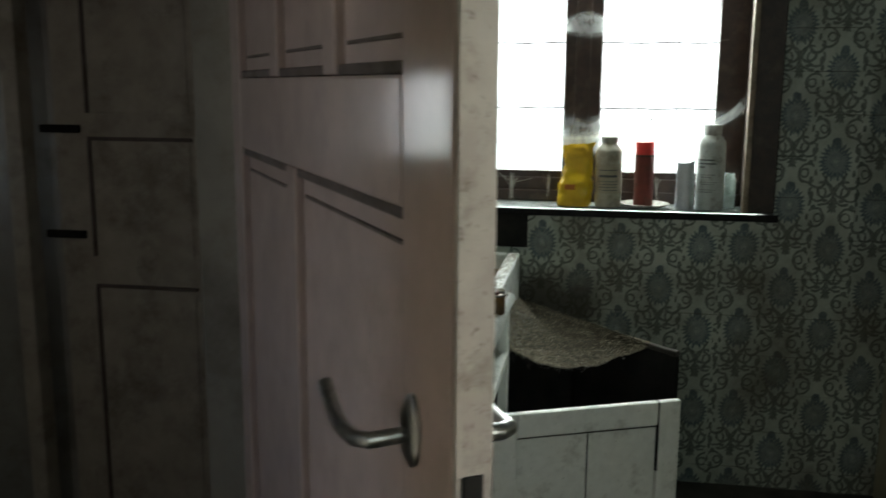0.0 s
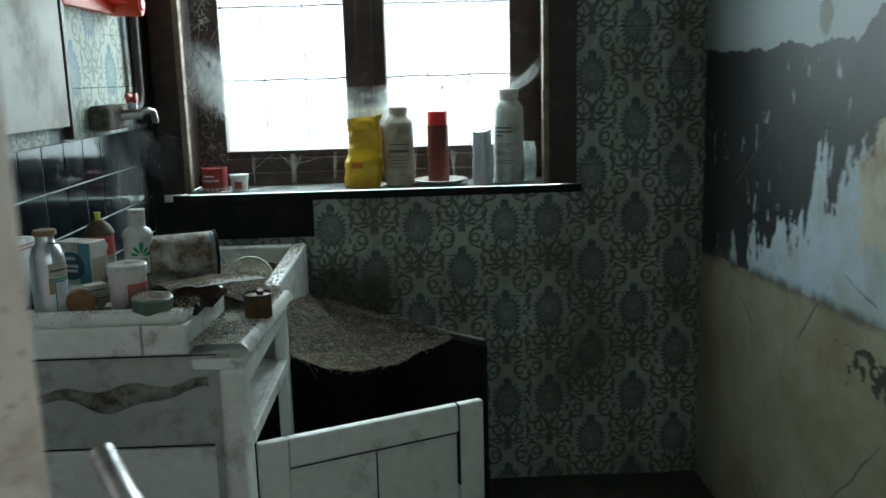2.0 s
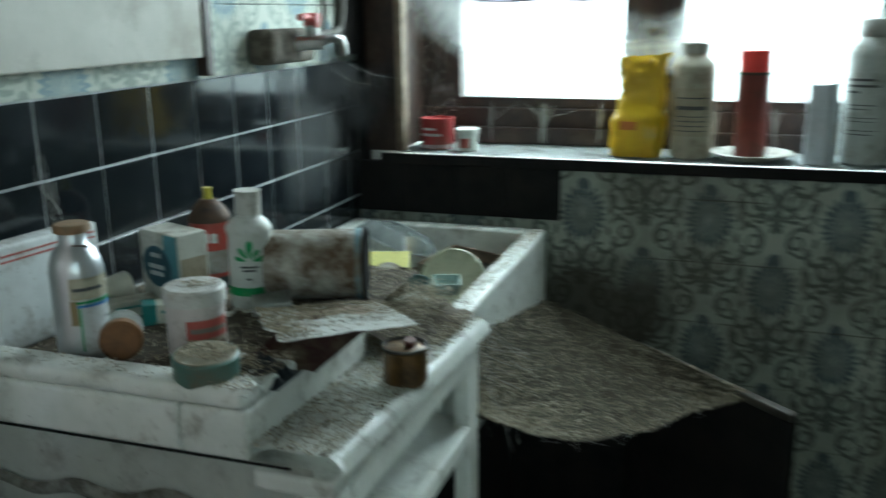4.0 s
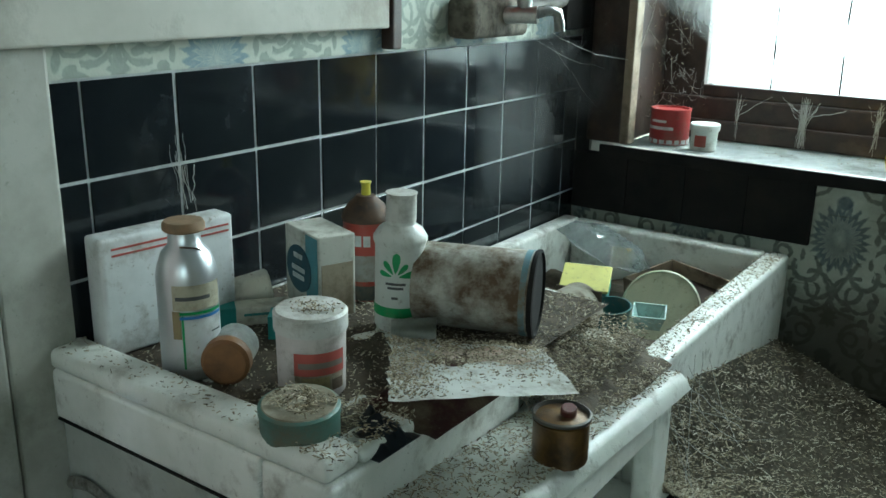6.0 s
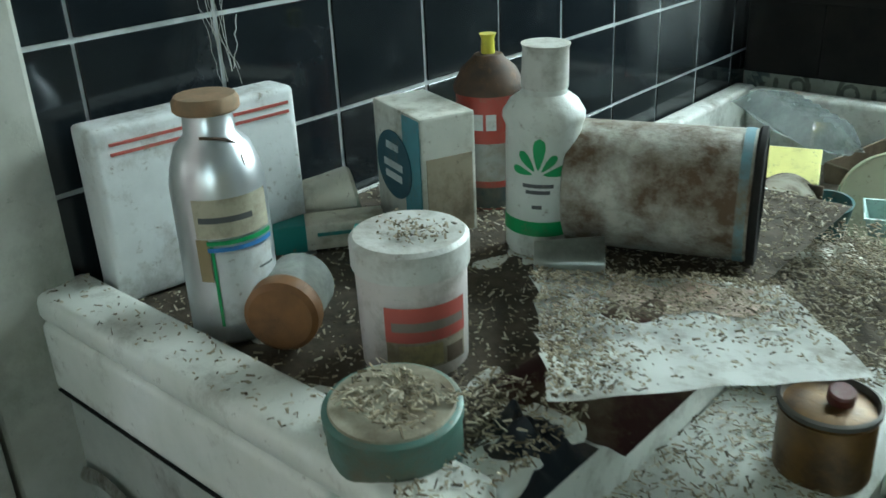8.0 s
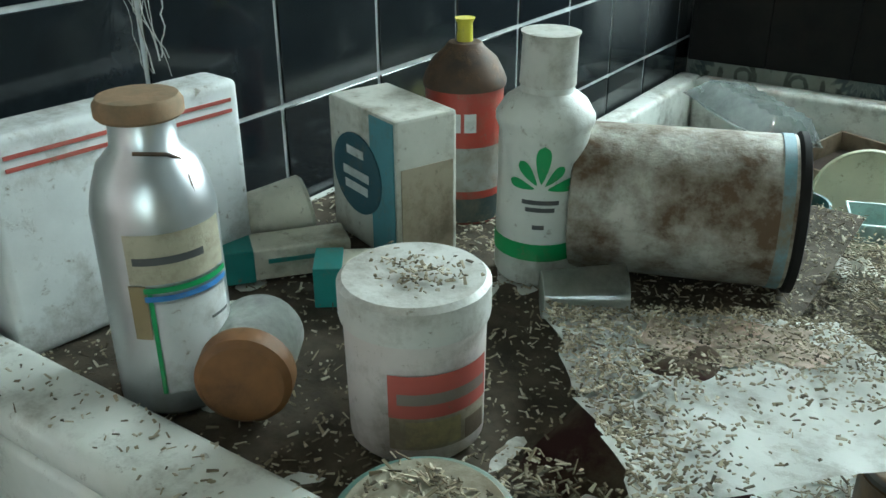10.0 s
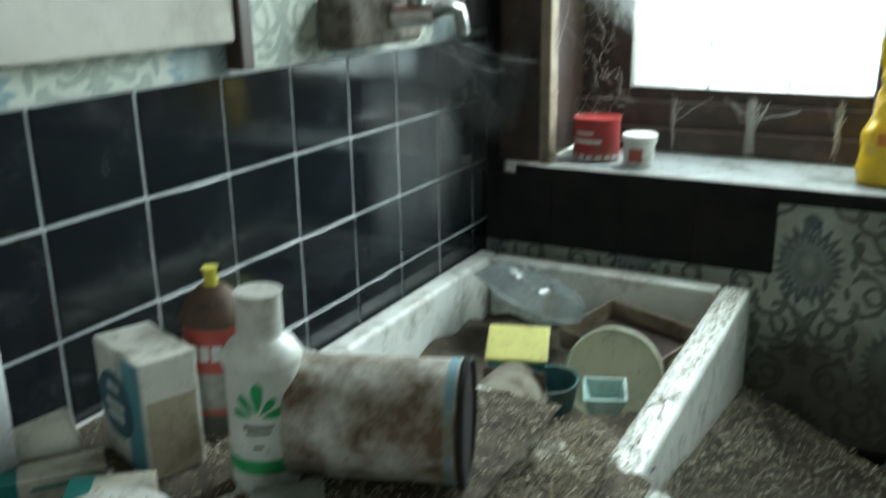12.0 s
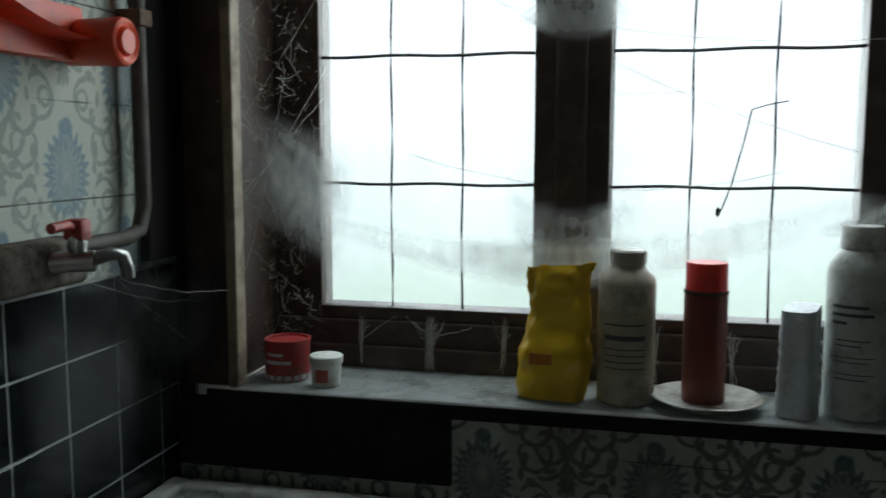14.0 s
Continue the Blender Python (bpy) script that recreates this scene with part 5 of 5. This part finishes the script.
part("bottom", block(-0.0855, 0.0855, -0.0575, 0.0575, 0.0, 0.004), BROWN, wt)
pd = thing("plastic_dish", "small teal and white plastic dish in the sink", "dish", (0.045, 2.215, 0.790), 20, rx=6)
part("dish", lathe([(0.0, 0.0), (0.024, 0.0), (0.033, 0.022), (0.035, 0.022), (0.035, 0.024), (0.032, 0.024), (0.022, 0.004), (0.0, 0.004)], 4, m=pose(0, 0, 0, 0, 0, 45)), plastic("pale_teal_plastic", (0.36, 0.50, 0.46), 0.4, 0.25), pd)

# ---- things on the sill ----
ZS, YS = 0.9700, 2.735


def round_thing(name, label, category, x, y, z, profile, m_, seg=40, wob=0.0):
    o = thing(name, label, category, (x, y, z))
    part("body", lathe(profile, seg, wob), m_, o, "", True)
    return o


rc = round_thing("red_tin", "red paint tin with a white print, on the sill", "tin", -0.152, 2.752, ZS, [(0.0, 0.0), (0.038, 0.0), (0.039, 0.003), (0.039, 0.064), (0.040, 0.066), (0.040, 0.070), (0.036, 0.070), (0.035, 0.066), (0.0, 0.066)], plastic("red_tin_paint", (0.32, 0.03, 0.03), 0.4, 0.2))
part("lettering", wrap(0.039, -150, -60, 0.030, 0.036), LABW, rc, "white printed bar", True)
part("lettering", wrap(0.039, -130, -80, 0.044, 0.049), LABW, rc, "", True)
part("base_band", wrap(0.039, -180, 180, 0.002, 0.010), LABW, rc, "pale base band", True)
sp2 = round_thing("small_pot", "small white pot with a red label on the sill", "pot", -0.070, 2.722, ZS, [(0.0, 0.0), (0.024, 0.0), (0.026, 0.036), (0.026, 0.038)], WPL)
part("lid", lathe([(0.0285, 0.038), (0.029, 0.040), (0.029, 0.049), (0.027, 0.051), (0.0, 0.050)], 36), WPL, sp2, "white lid", True)
part("label", wrap(0.0255, -112, -62, 0.008, 0.030, 0.001), REDL, sp2, "red square label", True)

YEL = surface("yellow_plastic_bag", (0.80, 0.54, 0.015), (0.70, 0.44, 0.015), 12, 0.28, 0, (0.55, 0.30, 0.03), 0.3, 14.0, 1.2)
bag = thing("yellow_bag", "crumpled bright yellow plastic bag standing on the sill", "plastic bag", (0.312, 2.735, ZS), -4)


def bag_f(u, v):
    a = 2 * math.pi * u
    taper = 0.055 * (1.0 - 0.10 * v) + 0.004 * math.sin(v * 7)
    flat = 0.036 * (1 - 0.88 * max(0.0, v - 0.25) / 0.75) * (0.75 + 0.25 * min(1.0, v * 8))
    w_ = (0.005 * noise.noise(Vector((math.cos(a) * 1.6, math.sin(a) * 1.6, v * 7))) + 0.0035 * abs(noise.noise(Vector((math.cos(a) * 4 + v * 3, math.sin(a) * 4, v * 9 + 4))))) * (1 + v)
    lean = 0.012 * v
    return ((taper + w_) * math.copysign(abs(math.cos(a)) ** 0.7, math.cos(a)) + lean, (flat + w_) * math.sin(a), 0.215 * v + 0.006 * v * math.cos(a) + 0.004 * v * noise.noise(Vector((u * 14, 5, 1))))


bm = sheet(bag_f, 56, 44)
bmesh.ops.remove_doubles(bm, verts=bm.verts, dist=1e-5)
part("bag", bm, YEL, bag, "", True)
part("print_mark", block(-0.030, 0.006, -0.0385, -0.0375, 0.060, 0.078, 0.0005), plastic("orange_mark", (0.66, 0.22, 0.03), 0.5, 0.2), bag, "faded orange printed bar")

b1 = round_thing("powder_bottle", "cream plastic powder bottle with a printed label", "bottle", 0.428, 2.740, ZS, [(0.0, 0.0), (0.041, 0.0), (0.0445, 0.004), (0.0445, 0.190), (0.042, 0.200), (0.030, 0.212), (0.026, 0.218), (0.026, 0.222)], plastic("cream_bottle", (0.46, 0.43, 0.33), 0.45, 0.3), 44)
part("cap", lathe([(0.0285, 0.221), (0.029, 0.240), (0.026, 0.243), (0.0, 0.243)], 36), plastic("cream_cap", (0.50, 0.49, 0.42), 0.45, 0.2), b1, "cream cap", True)
part("label", wrap(0.0445, -170, -10, 0.050, 0.150), plastic("tan_bottle_label", (0.42, 0.38, 0.28), 0.6, 0.3), b1, "tan paper label", True)
for z, h in ((0.128, 0.003), (0.105, 0.008), (0.090, 0.002), (0.080, 0.002), (0.070, 0.002), (0.060, 0.002)):
    part("lettering", wrap(0.0445, -135, -50, z, z + h, 0.0011), DARKP, b1, "dark printed bar", True)

round_thing("plate", "pale stoneware plate on the sill", "plate", 0.553, 2.742, ZS, [(0.0, 0.0), (0.055, 0.0), (0.060, 0.003), (0.084, 0.014), (0.086, 0.016), (0.083, 0.017), (0.058, 0.007), (0.0, 0.006)], plastic("pale_plate", (0.55, 0.54, 0.48), 0.35, 0.35), 48)
sb = round_thing("red_spray_can", "rusty red spray can with a bright red cap", "spray can", 0.548, 2.748, ZS + 0.0065, [(0.0, 0.0), (0.032, 0.0), (0.033, 0.003), (0.033, 0.172), (0.0325, 0.176)], surface("rusty_red_can", (0.20, 0.035, 0.022), (0.14, 0.03, 0.02), 20, 0.45, 0.1, (0.10, 0.05, 0.03), 0.45, 26.0, 0.4))
part("cap", lathe([(0.0318, 0.176), (0.0318, 0.216), (0.030, 0.219), (0.0, 0.219)], 36), plastic("bright_red_cap", (0.78, 0.04, 0.03), 0.35, 0.05), sb, "bright red cap", True)
part("seam", lathe([(0.0335, 0.170), (0.0345, 0.173), (0.0335, 0.176)], 36), RUST, sb, "rusty rim", True)

fo = thing("foil_roll", "crumpled white foil packet standing on the sill", "packet", (0.684, 2.722, ZS), 20)


def foil(u, v):
    a = 2 * math.pi * u
    r = 0.030 * (1 - 0.10 * v) * (1 + 0.12 * math.cos(4 * a)) + 0.0025 * noise.noise(Vector((math.cos(a) * 4, math.sin(a) * 4, v * 16)))
    return (r * math.cos(a), r * math.sin(a), 0.165 * v + 0.005 * v * math.sin(a + 1))


bm = sheet(foil, 40, 34)
bmesh.ops.remove_doubles(bm, verts=bm.verts, dist=1e-5)
bmesh.ops.holes_fill(bm, edges=bm.edges, sides=80)
part("packet", bm, plastic("white_foil", (0.62, 0.66, 0.70), 0.35, 0.12), fo, "", True)

tb = round_thing("tall_white_bottle", "tall white plastic chemical bottle with printed lines", "bottle", 0.768, 2.745, ZS, [(0.0, 0.0), (0.043, 0.0), (0.0465, 0.004), (0.0465, 0.215), (0.0445, 0.230), (0.036, 0.245), (0.029, 0.252), (0.029, 0.256)], plastic("white_chemical_bottle", (0.56, 0.60, 0.57), 0.4, 0.25), 44)
part("cap", lathe([(0.0310, 0.255), (0.0315, 0.283), (0.029, 0.287), (0.0, 0.287)], 36), plastic("white_bottle_cap", (0.58, 0.60, 0.57), 0.4, 0.2), tb, "white screw cap", True)
for z, h, a0, a1 in ((0.168, 0.005, -150, -85), (0.156, 0.005, -150, -75), (0.144, 0.005, -150, -120), (0.120, 0.002, -140, -80), (0.112, 0.002, -140, -95), (0.095, 0.0015, -140, -70), (0.088, 0.0015, -140, -80), (0.070, 0.0015, -140, -70), (0.062, 0.002, -140, -85)):
    part("lettering", wrap(0.0465, a0, a1, z, z + h, 0.0008), DARKP, tb, "dark printed bar", True)
round_thing("glass_jar", "small dusty glass jar at the end of the sill", "jar", 0.838, 2.80, ZS, [(0.0, 0.0), (0.022, 0.0), (0.023, 0.004), (0.023, 0.10), (0.018, 0.11), (0.018, 0.12), (0.016, 0.12), (0.016, 0.108), (0.021, 0.098), (0.021, 0.006), (0.0, 0.005)], glass_mat("dusty_jar_glass", (0.7, 0.75, 0.72), 0.4, 0.12), 28)
chips("flake", lambda r: (r.uniform(-0.25, 0.95), r.uniform(2.675, 2.85), 0.9705), 260, "flakes and dust specks on the sill", (0.002, 0.006), 31)

# ---- cobwebs ----
def web(name, label, f, nu, nv, m_=None):
    o = part("web", sheet(f, nu, nv), m_ or WEB, None, "", True)
    o.name = name
    thin_out(o, nu, nv)
    return tagged(o, label, "cobweb")


web("cobweb", "dense dusty cobweb across the window corner", lambda u, v: (-0.23 + 0.16 * u + 0.012 * math.sin(v * 6), YG - 0.15 * (1 - u) - 0.02, 1.46 - 0.34 * v * (0.55 + 0.45 * u) - 0.08 * u * (1 - v)), 20, 30)
web("cobweb", "dusty cobweb sagging across the window post", lambda u, v: (0.21 + 0.24 * u, YG - 0.055 - 0.02 * math.sin(3.14 * u), 1.275 + 0.05 * (2 * u - 1) ** 2 - 0.12 * v + 0.03 * v * (2 * u - 1) ** 2), 28, 16)
web("cobweb", "dusty cobweb on the upper window post", lambda u, v: (0.23 + 0.21 * u, YG - 0.055 - 0.01 * math.sin(3.14 * u), 1.64 - 0.06 * (2 * u - 1) ** 2 - 0.10 * v * math.sin(3.14 * u)), 24, 12)
web("cobweb", "white cobweb in the far window corner", lambda u, v: (0.72 + 0.165 * u, YG - 0.03 - 0.15 * u, 1.225 + 0.09 * u * u + 0.07 * v * (0.3 + 0.7 * u)), 20, 10)
web("cobweb", "long thin cobweb hanging across the panes", lambda u, v: (-0.14 + 1.0 * u, YG - 0.04 - 0.05 * math.sin(3.14 * u), 1.235 - 0.055 * math.sin(3.14 * min(1, u * 1.1)) + 0.05 * u + 0.02 - 0.09 * v * (0.4 + 0.6 * math.sin(3.14 * u))), 60, 12, WEB)
web("cobweb", "dusty cobweb veil over the tiles behind the sink", lambda u, v: (XL + 0.012 + 0.02 * math.sin(3.14 * v) * u, 2.28 + 0.25 * u, 1.19 - 0.30 * v - 0.03 * u), 16, 18, VEIL)
web("cobweb", "black web spread over the tile corner", lambda u, v: (XL + 0.006 + 0.035 * u * u, 2.47 + 0.20 * u, 1.25 - 0.36 * v + 0.02 * math.sin(u * 7)), 16, 20, BLACKWEB)
web("cobweb", "black dusty web hanging below the tap", lambda u, v: (XL + 0.03 + 0.06 * v * (1 - v), 2.33 + 0.30 * u, 1.20 - 0.03 * u - 0.10 * v * math.sin(3.14 * (0.15 + 0.85 * u))), 18, 12, BLACKWEB)
web("cobweb", "dark dusty cobweb mass in the tile corner", lambda u, v: (XL + 0.01 + 0.10 * u, 2.50 + 0.17 * u, 1.17 - 0.14 * v + 0.02 * math.sin(u * 9)), 14, 14, BLACKWEB)

strands("cobweb_threads", "tangled dusty cobweb threads by the window jamb", 260, lambda r: (r.uniform(-0.235, -0.13), r.uniform(2.72, 2.865), r.uniform(1.0, 1.78)), None, 0.006, 0.0003, (0.018, 0.012, 0.022))
strands("cobweb_threads", "long threads strung over the window jamb", 16, lambda r: (r.uniform(-0.30, -0.20), r.uniform(2.66, 2.69), r.uniform(1.1, 1.75)), lambda r: (r.uniform(-0.19, -0.10), r.uniform(2.80, 2.87), r.uniform(1.05, 1.75)), 0.03)
chips("flake", lambda r: (-0.175 + r.gauss(0, 0.03), r.uniform(2.74, 2.862), r.uniform(1.0, 1.8)), 240, "dry flakes caught in the jamb cobwebs", (0.002, 0.009), 61, None, 1.6)
strands("cobweb_threads", "dusty threads from the tap to the window", 3, lambda r: (-0.22 + r.gauss(0, 0.03), 2.36, 1.20 + r.gauss(0, 0.02)), lambda r: (r.uniform(-0.30, -0.2), 2.66, r.uniform(1.0, 1.25)), 0.010, 0.0002)
for cx, thick_web in ((-0.045, 7), (0.085, 34), (0.215, 9), (0.47, 8), (0.60, 10)):
    strands("cobweb_threads", "matted cobweb strand hanging below the panes", thick_web, lambda r: (cx + r.gauss(0, 0.007), 2.842, 1.074 - 0.03 * r.random()), lambda r: (cx + r.gauss(0, 0.004), 2.832, 0.972 + 0.06 * r.random() ** 2), 0.0, 0.0005)
    strands("cobweb_threads", "cobweb threads spread under the panes", 1 + thick_web // 4, lambda r: (cx + r.gauss(0, 0.004), 2.836, 1.04 - 0.03 * r.random()), lambda r: (cx + r.gauss(0, 0.035), 2.842, 1.055 + 0.015 * r.random()), 0.006, 0.0004)
strands("cobweb_threads", "long dusty threads across the panes", 5, lambda r: (r.uniform(-0.13, 0.1), 2.86, r.uniform(1.2, 1.7)), lambda r: (r.uniform(0.4, 0.86), 2.86, r.uniform(1.2, 1.7)), 0.13, 0.0004)
strands("cobweb_threads", "dusty threads over the tiles", 10, lambda r: (XL + 0.004, r.gauss(1.668, 0.008), r.uniform(1.06, 1.13)), lambda r: (XL + 0.03, r.gauss(1.655, 0.010), r.uniform(1.02, 1.06)), 0.004)
strands("cobweb_threads", "dusty threads under the sink edge", 18, lambda r: (r.uniform(0.12, 0.17), r.uniform(1.98, 2.2), 0.78), lambda r: (r.uniform(0.15, 0.26), r.uniform(2.0, 2.2), r.uniform(0.60, 0.72)), 0.02)
tw = thing("dry_twig", "thin dark dry twig caught on the window", "twig")
part("twig", tube([(0.615, 2.862, 1.432), (0.609, 2.86, 1.40), (0.600, 2.86, 1.36), (0.588, 2.86, 1.31), (0.572, 2.86, 1.265)], 0.0014, 5), BLACKM, tw)
part("twig", tube([(0.615, 2.862, 1.432), (0.640, 2.862, 1.440), (0.672, 2.862, 1.446)], 0.001, 5), BLACKM, tw)
part("bud", lathe([(0.0, 0.0), (0.004, 0.006), (0.003, 0.014), (0.0, 0.018)], 10, m=Matrix.Translation((0.568, 2.86, 1.256))), BLACKM, tw, "dark shrivelled bud", True)

# ---- wavy plaster on the cabinet end ----
for nm, a in (("crack_line", (XL + 0.005, 0.118, 0.8265, 0.8280)), ("crack_line", (XL + 0.005, 0.104, 0.6562, 0.6580))):
    part(nm, block(a[0], a[1], 1.4798, 1.4835, a[2], a[3]), BLACKM, cab, "dark joint line")
GRIME = surface("crumbling_filler", (0.48, 0.47, 0.42), (0.34, 0.32, 0.27), 60, 0.9, 0, (0.07, 0.06, 0.04), 0.5, 30.0, 0.9, 0.6)


def wave(u, v):
    x = XL + 0.02 + 0.41 * u
    low = 0.745 - 0.030 * math.exp(-((x + 0.06) / 0.075) ** 2) + 0.02 * u + 0.006 * math.sin(u * 21)
    return (x, 1.4805 - 0.004 * math.sin(3.14 * v), low + (0.016 + 0.030 * math.exp(-((x + 0.06) / 0.07) ** 2)) * v)


part("filler_ridge", sheet(wave, 60, 6, 0.003), GRIME, cab, "crumbling grey filler ridge", True)

bl = thing("blue_bag", "small crumpled blue-black plastic bag beside the tin", "plastic bag")
part("bag", sheet(lambda u, v: (0.022 + 0.055 * u, 1.535 + 0.06 * v, 0.886 + 0.022 * math.sin(3.14 * u) * math.sin(3.14 * v) * (1 + noise.noise(Vector((u * 5, v * 5, 3))))), 24, 24, 0.002), plastic("blue_black_plastic", (0.014, 0.020, 0.030), 0.35, 0.3), bl, "", True)
chips("straw", lambda r: (r.uniform(0.0, 0.07), r.uniform(1.483, 1.60), 0.900 + 0.010 * r.random()), 420, "straw litter on the corner of the rim", (0.004, 0.012), 41)
